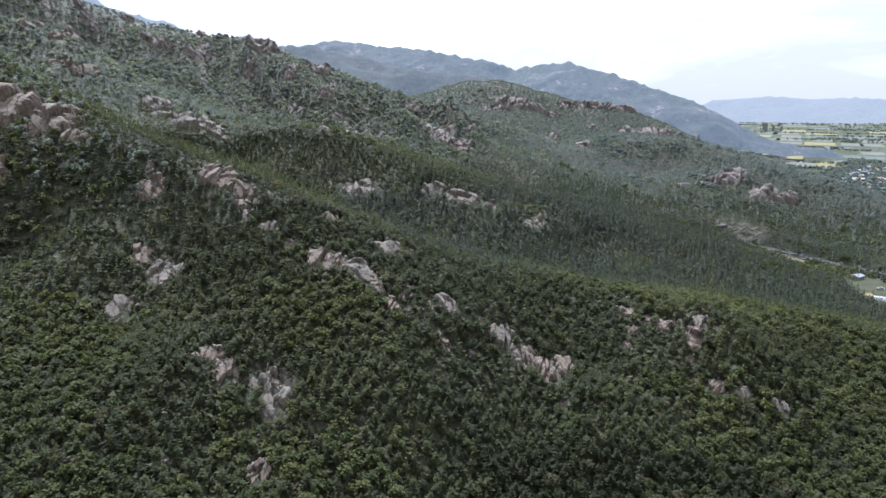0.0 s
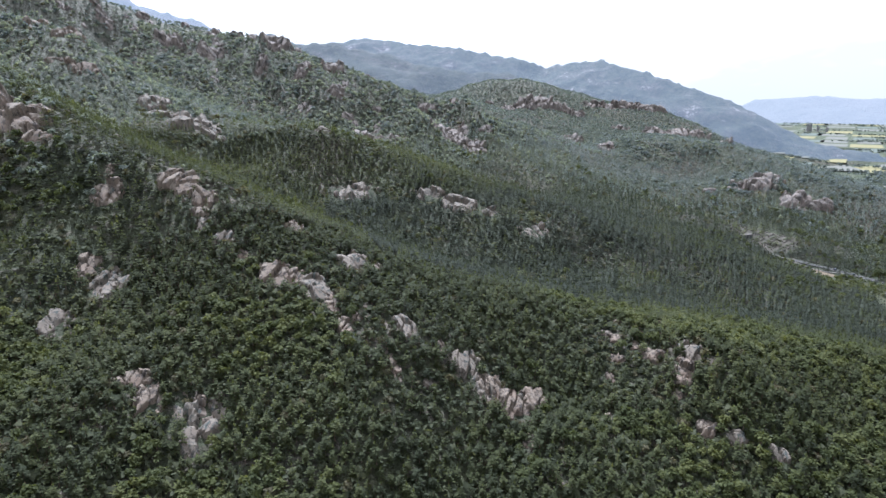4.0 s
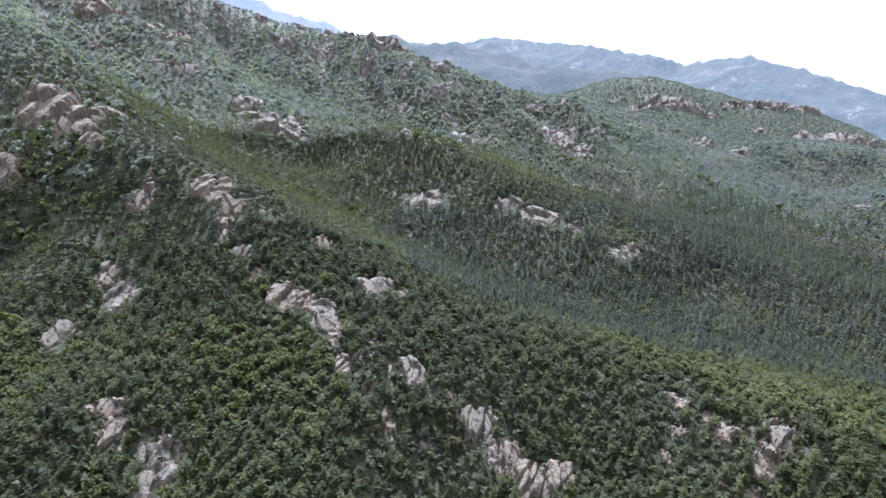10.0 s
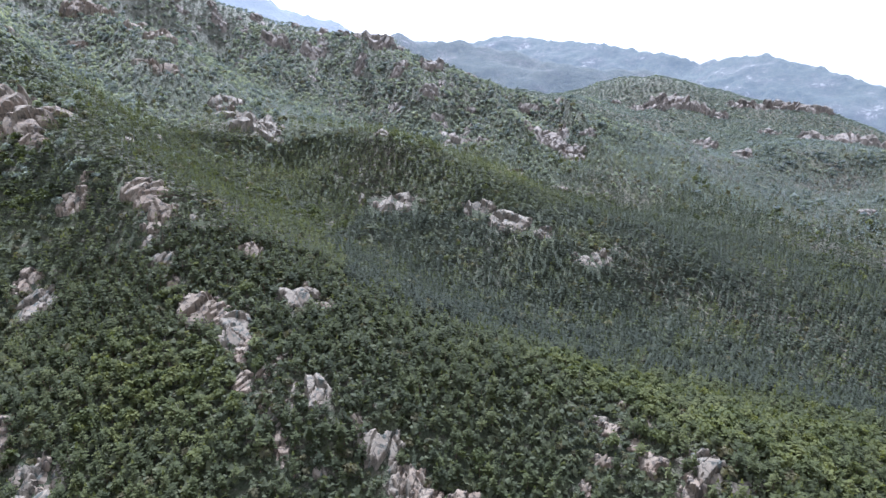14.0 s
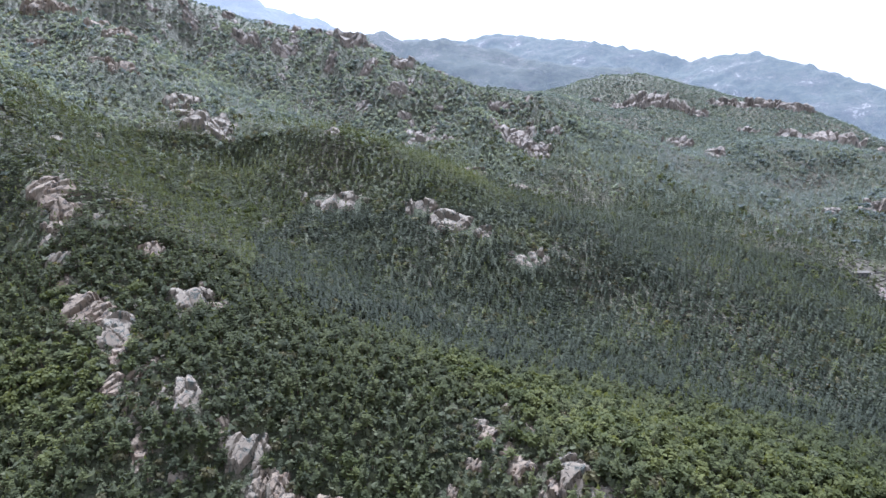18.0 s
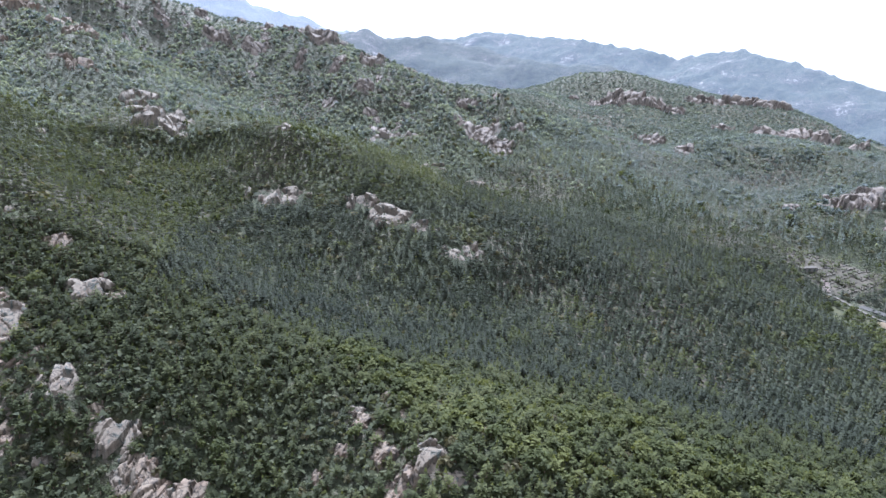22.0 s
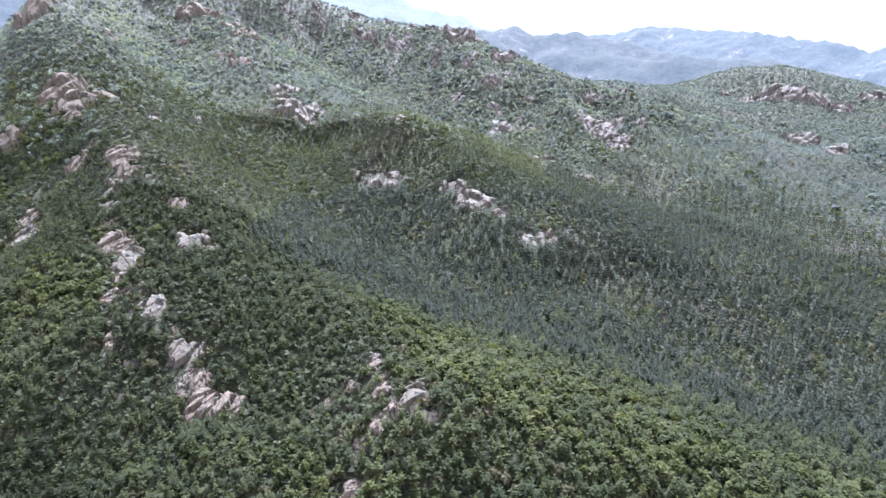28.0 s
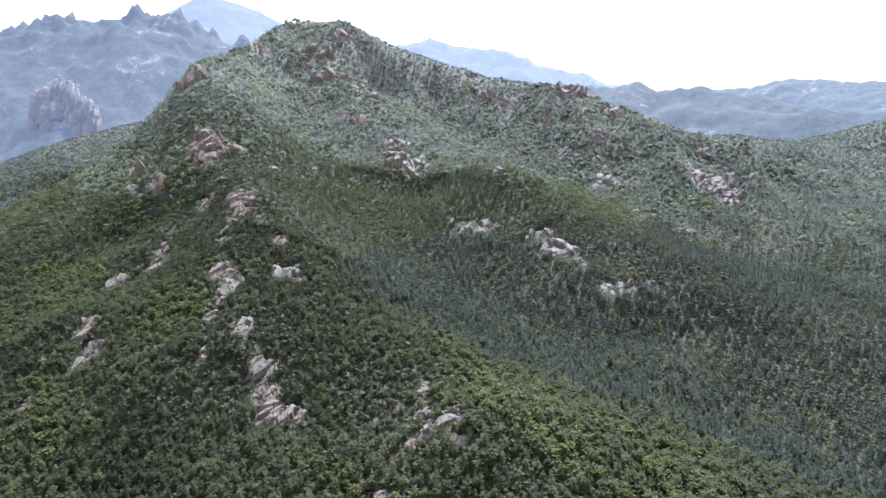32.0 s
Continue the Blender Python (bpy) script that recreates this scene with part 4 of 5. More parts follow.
def from_flight(x, y):
    px, py = np.array([-34, 0, 30, 68, 130, 190, 229.0]), np.array([-27, 0, 36, 62, 78, 70, 69.0])
    return np.min([np.hypot(x - a, y - b) for a, b in zip(px, py)], 0)


SCAR = [(-66, 249, 0), (-46, 240, 0), (-33, 224, 0), (-17, 209, 0), (-8, 200, 0)]
SCAR_SHOULDER = [(68, 249, 0), (73, 238, 0), (77, 228, 0), (80, 218, 0), (88, 208, 0)]
SCAR_LEDGE = [(78, 240, 0), (90, 230, 0), (97, 221, 0)]


def clear_of(x, y):
    """False where bare rock, graves, road or fields keep the woods away."""
    ok = np.ones(len(x), bool)
    for bx, by, w, h, ax, ay, g in BARE:
        dx, dy = x - bx, y - by
        a, b = dx * ax + dy * ay, -dx * ay + dy * ax
        run = h / math.sqrt(1 + g * g)
        ok &= ~((np.abs(a) < w * 0.43 - 0.4 + rough(x, y, 5, 77, 2) * 2.4) & (b < run * 0.42) & (b > -run * 0.45 - 1.3))
    for p in sampled(SCAR, 3.0) + sampled(SCAR_SHOULDER, 3.0) + sampled(SCAR_LEDGE, 3.0):
        ok &= ~((np.hypot(x - p[0], y - p[1]) < 4.5 + 4 * rough(x, y, 9, 78, 2)) & (rough(x, y, 4, 79, 2) > -0.2))
    for poly in (GRAVEYARD, MEADOW, STRAW_FIELD, YARD):
        ok &= ~within(x, y, poly)
    for line, half in ((ROAD, 6.0), (LANE, 3.5)):
        for p in sampled(line, 3.0):
            ok &= np.hypot(x - p[0], y - p[1]) > half
    ok &= ~((x > 440) & (y < 460))
    ok &= ~((x > 640) & (y < 1500))
    return ok


def kind_map(x, y, z):
    """0 pine, 1 dark conifer, 2 broadleaf, 3 scrub, paled for haze on upper slopes."""
    n = rough(x, y, 60, 21, 4)
    fine_n = rough(x, y, 9, 22, 2)
    k = np.zeros(len(x), int)
    valley = (y > 285 + 0.12 * np.abs(x)) & (y < 700) & (x > -70) & (z < 78)
    k[valley & (n * 0.6 + fine_n + rough(x, y, 3.3, 23, 1) * 0.7 > -0.45)] = 1
    crest = np.abs(y - (252 + 0.05 * x)) < 26 + 12 * n
    k[crest & (x > 60) & (fine_n > -0.2)] = 2
    front = (y < 205 + 30 * n) & (np.abs(x + 20) > 40 - 60 * n)
    k[front & (fine_n + n > 0.0)] = 2
    k[(n > 0.28) & (fine_n > 0.05) & ~valley] = 2
    west = (x < -30) & (x > -230) & (y < 230) & (y > 120)
    k[west & (n + 0.6 * fine_n > -0.25)] = 2
    mixed = rough(x, y, 4.5, 24, 2)
    # the share of haze-paled scrub grows with height and distance
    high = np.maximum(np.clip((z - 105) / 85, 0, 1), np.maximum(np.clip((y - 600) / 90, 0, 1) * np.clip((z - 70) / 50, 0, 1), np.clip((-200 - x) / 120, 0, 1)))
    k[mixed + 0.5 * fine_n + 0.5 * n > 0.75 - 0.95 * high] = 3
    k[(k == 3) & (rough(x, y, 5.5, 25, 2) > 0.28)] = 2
    k[(x > 250) & (y > 420) & (fine_n > 0.42)] = 2
    return k


KINDS = (("pine", M_PINE, pine), ("conifer", M_CONIFER, conifer), ("broadleaf", M_OAK, broadleaf), ("scrub", M_SCRUB, broadleaf), ("dry", M_DRY, broadleaf))


def shapes_for(kind, level):
    if kind == 0:
        a = ((5, 5, False), (4, 5, False), (4, 4, True))[level]
        return [flat(pine(10 + k, a[0], a[1], 5.6 + 0.45 * k, 1.95, a[2], 1.1 + 0.35 * (k % 3))) for k in range(5)]
    if kind == 1:
        a = ((6, 5, False), (4, 4, False), (4, 3, True))[level]
        return [flat(conifer(30 + k, a[0], a[1], 6.6 + 0.4 * k, 1.8, a[2])) for k in range(5)]
    if kind == 2 and level < 2:
        a = ((5, 5), (4, 5))[level]
        return [flat(pine(40 + k, a[0], a[1], 5.0 + 0.3 * k, 2.1, False, 2.2)) for k in range(3)] + [flat(broadleaf(50 + k, (8, 5)[level], (11, 8)[level], 4.9, 2.1)) for k in range(3)]
    a = ((8, 10), (4, 7), (3, 5))[level]
    tall, r = (4.9, 2.2) if kind == 2 else (3.0, 1.9)
    return [flat(broadleaf(50 + k, a[0], a[1], tall, r)) for k in range(5)]


def plant_woods():
    for number, (level, x0, x1, y0, y1, step, near, far) in enumerate((
        (2, -330, 330, 40, 260, 5.2, 50, 72),
        (0, -330, 380, 90, 400, 3.0, 72, 275),
        (1, -560, 500, 60, 640, 3.3, 275, 520),
        (2, -920, 640, 200, 1000, 4.5, 520, 900),
    )):
        x, y = jittered(x0, x1, y0, y1, step, 300 + number)
        d = from_flight(x, y)
        keep = (d >= near) & (d < far) & seen_side(x, y)
        x, y = x[keep], y[keep]
        keep = clear_of(x, y)
        x, y = x[keep], y[keep]
        z = land(x, y)
        thin = rough(x, y, 26, 33, 3)
        kinds = kind_map(x, y, z)
        low = ((thin > 0.40) & (z > 60)) | ((np.hypot((x - 70) / 1.2, y - 234) < 24) & (thin > -0.15)) | ((np.hypot(x + 5, (y - 212) / 1.3) < 22) & (thin > 0.0))
        kinds[low] = 3
        kinds[(lattice(np.floor(x * 7), np.floor(y * 7), 9) > 0.99) & (z > 25)] = 3
        kinds[(lattice(np.floor(x * 7), np.floor(y * 7), 5) > 0.97) | (low & (lattice(np.floor(x * 7), np.floor(y * 7), 6) > 0.86))] = 4
        kinds[low & (lattice(np.floor(x * 7), np.floor(y * 7), 8) > 0.6)] = 0
        rng = np.random.default_rng(80 + number)
        near_set = (np.abs(x - 52) < 56) & (y > 140) & (y < 168) if level == 0 else np.zeros(len(x), bool)
        if level == 0:
            plant_single(x[near_set], y[near_set], z[near_set], kinds[near_set])
        for k, (word, mat, _) in enumerate(KINDS):
            w = np.where((kinds == k) & ~near_set)[0]
            if not len(w):
                continue
            tall = 1 + 0.22 * rough(x[w], y[w], 30, 44, 3)
            size = rng.uniform(0.72, 1.22, len(w)) * tall * (1.0, 1.05, 1.2)[level]
            size = np.where(low[w], size * 0.8, size)
            scale = np.stack([size * rng.uniform(0.9, 1.15, len(w)), size * rng.uniform(0.85, 1.15, len(w))], -1)
            label = {0: "dense dark green pine wood on the slope", 1: "dense pointed dark conifers in the valley", 2: "bright green broadleaf trees among the pines", 3: "grey-green scrub on the upper slopes, partly paled for haze" if number > 1 else "low dull green bushes between the pines", 4: "small trees with browning leaves among the green"}[k]
            if level == 0:
                bole = np.stack([scale[:, 0], scale[:, 1]], -1)
                scatter(word + "_trunks", "thin brown trunks under the canopy", "woodland", [flat(stem(3.4, 0.14))], x[w], y[w], z[w], bole, M_BARK, 700 + k)
            # far or high trees take M_FAR, so haze is painted in by position
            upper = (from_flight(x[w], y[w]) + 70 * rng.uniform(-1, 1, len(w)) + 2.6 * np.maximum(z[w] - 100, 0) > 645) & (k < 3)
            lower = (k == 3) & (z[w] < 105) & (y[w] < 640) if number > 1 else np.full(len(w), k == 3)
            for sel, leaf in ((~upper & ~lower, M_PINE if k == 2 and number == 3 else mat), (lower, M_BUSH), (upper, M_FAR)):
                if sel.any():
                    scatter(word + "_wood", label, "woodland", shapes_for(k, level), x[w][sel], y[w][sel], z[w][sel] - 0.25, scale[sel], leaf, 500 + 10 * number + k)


def single_tree(kind, k):
    """A tree with its trunk, limbs and crown."""
    word, mat, _ = KINDS[kind]
    root = new("pine_tree" if kind == 0 else "broadleaf_tree" if kind >= 2 else "conifer_tree")
    if kind == 0:
        crown, trunk = pine(110 + k, 6, 8, 6.0 + 0.4 * k, 2.05), stem(5.4, 0.15, 6)
    elif kind == 1:
        crown, trunk = conifer(130 + k, 7, 7), stem(7.4, 0.16, 6)
    else:
        crown, trunk = broadleaf(150 + k, 11, 18, 5.0, 2.3), stem(4.0, 0.15, 6)
    for name, tris, m in (("trunk", trunk, M_BARK), ("crown", crown, mat)):
        v = flat(tris).reshape(-1, 3)
        part(name, mesh_from(name, v, np.arange(len(v)).reshape(-1, 3), m), root)
    rng = random.Random(160 + k)
    for _ in range(3):
        a, h = rng.uniform(0, math.tau), rng.uniform(2.2, 3.6)
        tip = Vector((1.3 * math.cos(a), 1.3 * math.sin(a), h + 1.0))
        base = Vector((0.08, 0, h))
        side = Vector((-math.sin(a), math.cos(a), 0)) * 0.06
        v = flat([(base - side, base + side, tip), (base + Vector((0, 0, 0.1)), base - side, tip), (base + side, base + Vector((0, 0, 0.1)), tip)]).reshape(-1, 3)
        part("limb", mesh_from("limb", v, np.arange(9).reshape(-1, 3), M_BARK), root)
    return tagged(root, ("dark green pine with layered spreading boughs", "pointed dark green conifer", "bright green broadleaf tree with a rounded crown", "low grey-green broadleaf bush", "small broadleaf tree with browning leaves")[kind], "tree", "trees at the foot of the slope")


def plant_single(x, y, z, kinds):
    rng = random.Random(91)
    stock = {}
    for i in range(len(x)):
        kind, k = int(kinds[i]), rng.randrange(3)
        m = Matrix.Translation((x[i], y[i], z[i] - 0.2)) @ pose(0, 0, 0, rng.uniform(-4, 4), rng.uniform(-4, 4), rng.uniform(0, 360))
        s = rng.uniform(0.8, 1.25)
        if (kind, k) not in stock:
            stock[kind, k] = ob = single_tree(kind, k)
            ob.matrix_basis = m @ Matrix.Diagonal((s, s, s, 1))
        else:
            ob = copy_thing(stock[kind, k], m)
            ob.scale = (s, s, s * rng.uniform(0.9, 1.1))


def plant_far():
    x, y = jittered(-1150, 720, 250, 1400, 6.2, 340)
    d = from_flight(x, y)
    keep = (d >= 900) & (d < 1500) & seen_side(x, y)
    x, y = x[keep], y[keep]
    keep = clear_of(x, y)
    x, y = x[keep], y[keep]
    z = land(x, y)
    keep = (z > 6) & (rough(x, y, 30, 35, 3) < 0.8)
    x, y, z = x[keep], y[keep], z[keep]
    pale = rough(x, y, 40, 36, 3) > 0.5
    rng = np.random.default_rng(99)
    # both leaf colours here carry painted haze
    for sel, mat, label in ((pale, M_SCRUB, "far scrub on the hills, paled to stand in for haze"), (~pale, M_FAR, "far pine woods on the hills, haze put into the leaf colour")):
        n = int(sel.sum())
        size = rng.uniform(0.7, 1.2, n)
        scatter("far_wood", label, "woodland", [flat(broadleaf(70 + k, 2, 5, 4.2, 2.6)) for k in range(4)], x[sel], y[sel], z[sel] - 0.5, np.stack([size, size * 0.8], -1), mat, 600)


plant_woods()
plant_far()


def plant_undergrowth():
    """Low bushes and dry tufts on the bare ground about the rocks of the near spurs."""
    x, y = jittered(-165, 135, 150, 315, 2.3, 360)
    keep = ~clear_of(x, y) & (rough(x, y, 6, 82, 2) > -0.35)
    x, y = x[keep], y[keep]
    free = np.ones(len(x), bool)
    for bx, by, w, h, ax, ay, g in BARE:
        dx, dy = x - bx, y - by
        a, b = dx * ax + dy * ay, -dx * ay + dy * ax
        run = h / math.sqrt(1 + g * g)
        free &= ~((np.abs(a) < w * 0.33) & (np.abs(b) < run * 0.34))
    x, y = x[free], y[free]
    z = land(x, y)
    rng = np.random.default_rng(44)
    dry = rng.random(len(x)) < 0.3
    for sel, mat, label in ((~dry, M_BUSH, "low dull green bushes between the rocks"), (dry, M_DRY, "dry brownish tufts between the rocks")):
        size = rng.uniform(0.3, 0.62, int(sel.sum()))
        scatter("undergrowth", label, "shrubs", [flat(broadleaf(75 + k, 3, 6, 3.0, 2.4)) for k in range(4)], x[sel], y[sel], z[sel] - 0.2, np.stack([size, size], -1), mat, 610)


def plant_understory():
    """Low growth that closes the gaps between the crowns on the near slopes."""
    x, y = jittered(-260, 330, 110, 360, 3.3, 370)
    d = from_flight(x, y)
    keep = (d > 72) & (d < 270) & seen_side(x, y)
    x, y = x[keep], y[keep]
    keep = clear_of(x, y)
    x, y = x[keep], y[keep]
    size = np.random.default_rng(45).uniform(0.7, 1.15, len(x))
    scatter("understory", "dark low growth beneath the pines", "shrubs", [flat(broadleaf(85 + k, 2, 5, 2.3, 2.0)) for k in range(4)], x, y, land(x, y) - 0.3, np.stack([size, size], -1), M_BUSH, 611)


plant_undergrowth()
plant_understory()


# ---- the foot of the hills: graveyard, road, farm; and the plain ----
def ground_patch(name, label, poly, mat, lift, cell=2.0, wave=0.0):
    """A surface that lies on the ground inside a polygon of the plan."""
    xs, ys = [p[0] for p in poly], [p[1] for p in poly]
    gx, gy = np.meshgrid(np.arange(min(xs), max(xs) + cell, cell), np.arange(min(ys), max(ys) + cell, cell))
    x, y = gx.ravel(), gy.ravel()
    ok = within(x, y, poly)
    z = land(x, y) + lift + wave * rough(x, y, 4, 12, 3)
    z = np.where(ok, z, z - lift - 0.5)
    faces = grid_faces(gx.shape[0], gx.shape[1])
    keep = ok[faces].sum(1) >= 2
    ob = new(name, mesh_from(name, np.stack([x, y, z], -1), faces[keep], mat, True))
    return tagged(ob, label, "ground", kind="structure")


def ribbon(name, label, line, width, mat, lift):
    """A road or path with a thickness, laid along a line of the plan."""
    pts = np.array(sampled(line, 4.0))
    d = np.gradient(pts[:, :2], axis=0)
    d /= np.linalg.norm(d, axis=1)[:, None]
    side = np.stack([d[:, 1], -d[:, 0]], -1) * width / 2
    mid = land(pts[:, 0], pts[:, 1])
    mid = np.convolve(np.pad(mid, 3, "edge"), np.ones(7) / 7, "valid") + lift
    rows = []
    for k, drop in ((-1.0, 0.9), (-0.97, 0.0), (0.97, 0.0), (1.0, 0.9)):
        rows.append(np.stack([pts[:, 0] + side[:, 0] * k, pts[:, 1] + side[:, 1] * k, mid - drop], -1))
    ob = new(name, mesh_from(name, np.concatenate(rows), grid_faces(4, len(pts)), mat))
    return tagged(ob, label, "road", kind="structure")


ground_patch("meadow", "rough green and straw-coloured meadow grass", MEADOW, M_MEADOW, 0.25, 2.0, 0.25)
ground_patch("straw_field", "small dry brown field beside the lane", STRAW_FIELD, M_STRAW, 0.5, 1.5)
ground_patch("farm_yard", "trodden grassy farm yard", YARD, M_MEADOW, 0.2, 2.0, 0.15)
ground_patch("graveyard_ground", "bare trodden earth of the graveyard terraces", GRAVEYARD, M_TERRACE, 0.25, 2.0, 0.3)
ribbon("road", "grey worn asphalt road at the foot of the hill", ROAD, 7.5, M_ASPHALT, 0.55)
ribbon("pavement", "pale concrete lane up to the graveyard", LANE, 2.6, M_CONCRETE, 0.75)


def slab_box(w, d, h, bevel=0.04, taper=1.0):
    bm = bmesh.new()
    bmesh.ops.create_cube(bm, size=1)
    for v in bm.verts:
        t = taper if v.co.z > 0 else 1
        v.co = Vector((v.co.x * w * t, v.co.y * d * t, (v.co.z + 0.5) * h))
    if bevel:
        bmesh.ops.bevel(bm, geom=bm.edges[:], offset=bevel, segments=1, affect="EDGES")
    return bm


def finish(bm, name, mat, parent=None, label="", at=None):
    me = bpy.data.meshes.new(name)
    bm.to_mesh(me)
    bm.free()
    me.materials.append(mat)
    ob = new(name, me)
    if parent:
        ob.parent = parent
    if at is not None:
        ob.matrix_basis = at
    if label:
        ob["label"] = label
    return ob


def mound_mesh():
    bm = bmesh.new()
    bmesh.ops.create_uvsphere(bm, u_segments=12, v_segments=8, radius=1)
    bmesh.ops.delete(bm, geom=[v for v in bm.verts if v.co.z < -0.15], context="VERTS")
    for v in bm.verts:
        v.co = Vector((v.co.x * 1.5, v.co.y * 1.9, v.co.z * 1.1 + 0.06 * math.sin(v.co.x * 5 + v.co.y * 3)))
    return bm


def grave():
    root = new("grave")
    finish(mound_mesh(), "mound", M_MEADOW, root, "grassy burial mound")
    finish(slab_box(1.9, 0.5, 0.35), "base", M_STONE, root, "", pose(0, -2.2, -0.1))
    finish(slab_box(0.75, 0.28, 1.7, 0.05, 0.92), "headstone", M_STONE, root, "upright pale headstone", pose(0.9, -2.1, 0.2))
    finish(slab_box(1.3, 0.7, 0.4), "altar", M_CONCRETE, root, "flat stone altar", pose(-0.4, -2.7, 0))
    return tagged(root, "grassy grave mound with pale stone altar and headstone", "grave", "graves on the terraces")


def stone_bank(pts, high, mat, name, label, seed):
    """A dry-stone terrace wall of separate rough courses along a line."""
    rng = random.Random(seed)
    root = new(name)
    root.location = (pts[0][0], pts[0][1], land(pts[0][0], pts[0][1])[0])
    for a, b in zip(pts, pts[1:]):
        d = Vector((b[0] - a[0], b[1] - a[1], 0))
        n = max(1, int(d.length / 2.4))
        turn = math.degrees(math.atan2(d.y, d.x))
        for k in range(n):
            if rng.random() < 0.22:
                continue
            f = (k + 0.5) / n
            px, py = a[0] + d.x * f, a[1] + d.y * f
            h = high * rng.uniform(0.75, 1.2)
            ob = part("stone", rng.choice(WALL_STONES[mat.name]), root)
            ob.matrix_basis = Matrix.Translation((px - root.location.x, py - root.location.y, land(px, py)[0] - root.location.z - 0.5)) @ pose(0, 0, 0, 0, 0, turn + rng.uniform(-5, 5)) @ Matrix.Diagonal((2.5, rng.uniform(0.7, 1.1), h + 0.5, 1))
    return tagged(root, label, "terrace wall", "graveyard terraces")


def rough_stone(mat, seed):
    bm = slab_box(1, 1, 1, 0.1)
    for v in bm.verts:
        v.co += noise.noise_vector(v.co * 2.3 + Vector((seed * 7.1, 0, 0))) * 0.08
    me = bpy.data.meshes.new("stone")
    bm.to_mesh(me)
    bm.free()
    me.materials.append(mat)
    return me


WALL_STONES = {m.name: [rough_stone(m, k) for k in range(4)] for m in (M_STONE, M_DARK_STONE, M_CONCRETE)}


def build_graveyard():
    rng = random.Random(31)
    first = None
    gx, gy = 0.66, -0.75
    for row in range(11):
        off = -44 + row * 8.6
        pts = []
        for k in range(-14, 15):
            a = k * 4.0
            px, py = 331 + off * gx + a * 0.75, 602 + off * gy + a * 0.66
            py += 1.2 * math.sin(k * 0.31 + 1.9 * row) + rng.uniform(-0.5, 0.5)
            pts.append((px, py))
        inside = within(np.array([p[0] for p in pts]), np.array([p[1] for p in pts]), GRAVEYARD)
        run = [p for p, ok in zip(pts, inside) if ok]
        if len(run) < 3:
            continue
        mat = M_CONCRETE if row in (2, 6) else M_DARK_STONE if row == 5 else M_STONE
        stone_bank(run, 1.0 + 0.5 * (row % 3 == 0), mat, "terrace_wall", "rough stone terrace wall between rows of graves", 40 + row)
        for p in run[::2]:
            if rng.random() < 0.2:
                continue
            qx, qy = p[0] - 2.6 + rng.uniform(-1, 1), p[1] + 2.6 + rng.uniform(-1, 1)
            m = Matrix.Translation((qx, qy, land(qx, qy)[0] + 0.3)) @ pose(0, 0, 0, 0, 0, 35 + rng.uniform(-15, 15))
            if first is None:
                first = grave()
                first.matrix_basis = m
            else:
                copy_thing(first, m)
    # broad paved steps up from the lane
    stair = new("stone_stairway")
    a, b = Vector((314.5, 553.5, 0)), Vector((321.5, 579, 0))
    stair.location = (a.x, a.y, land(a.x, a.y)[0])
    d = b - a
    step = finish(slab_box(4.4, d.length / 22 + 0.15, 0.5, 0.03), "step", M_PAVING, stair)
    for k in range(22):
        p = a + d * (k + 0.5) / 22
        ob = step if k == 0 else part("step", step.data, stair)
        ob.matrix_basis = Matrix.Translation((p.x - a.x, p.y - a.y, land(p.x, p.y)[0] - stair.location.z + 0.15)) @ pose(0, 0, 0, 0, 0, math.degrees(math.atan2(d.y, d.x)) - 90)
    for k in (-1, 1):
        side = Vector((d.y, -d.x, 0)).normalized() * 2.5 * k
        kerb = finish(slab_box(0.5, d.length, 0.7, 0.04), "side_kerb", M_CONCRETE, stair, "pale stone kerb")
        mid = (a + b) / 2 + side
        rise = math.degrees(math.atan2(land(b.x, b.y)[0] - land(a.x, a.y)[0], d.length))
        kerb.matrix_basis = Matrix.Translation((mid.x - a.x, mid.y - a.y, land(mid.x, mid.y)[0] - stair.location.z + 0.1)) @ pose(0, 0, 0, 0, 0, math.degrees(math.atan2(d.y, d.x)) - 90) @ pose(0, 0, 0, rise)
    tagged(stair, "broad pinkish stone steps leading up between the graves", "stairway")
    # dark hall wall beside the steps
    hall = new("grave_hall")
    hall.matrix_basis = Matrix.Translation((312, 589, land(312, 589)[0])) @ pose(0, 0, 0, 0, 0, 18)
    finish(slab_box(13, 4.5, 3.0, 0.06), "wall", M_DARK_STONE, hall)
    finish(slab_box(14, 5.6, 0.35, 0.05), "roof", M_STONE, hall, "flat grey concrete roof", pose(0, 0, 3.0))
    for k in (-4, 0, 4):
        finish(slab_box(1.6, 0.12, 2.1, 0.02), "door", M_GLASS_DARK, hall, "", pose(k, -2.28, 0))
    tagged(hall, "low dark stone hall with a flat grey roof", "building")


build_graveyard()


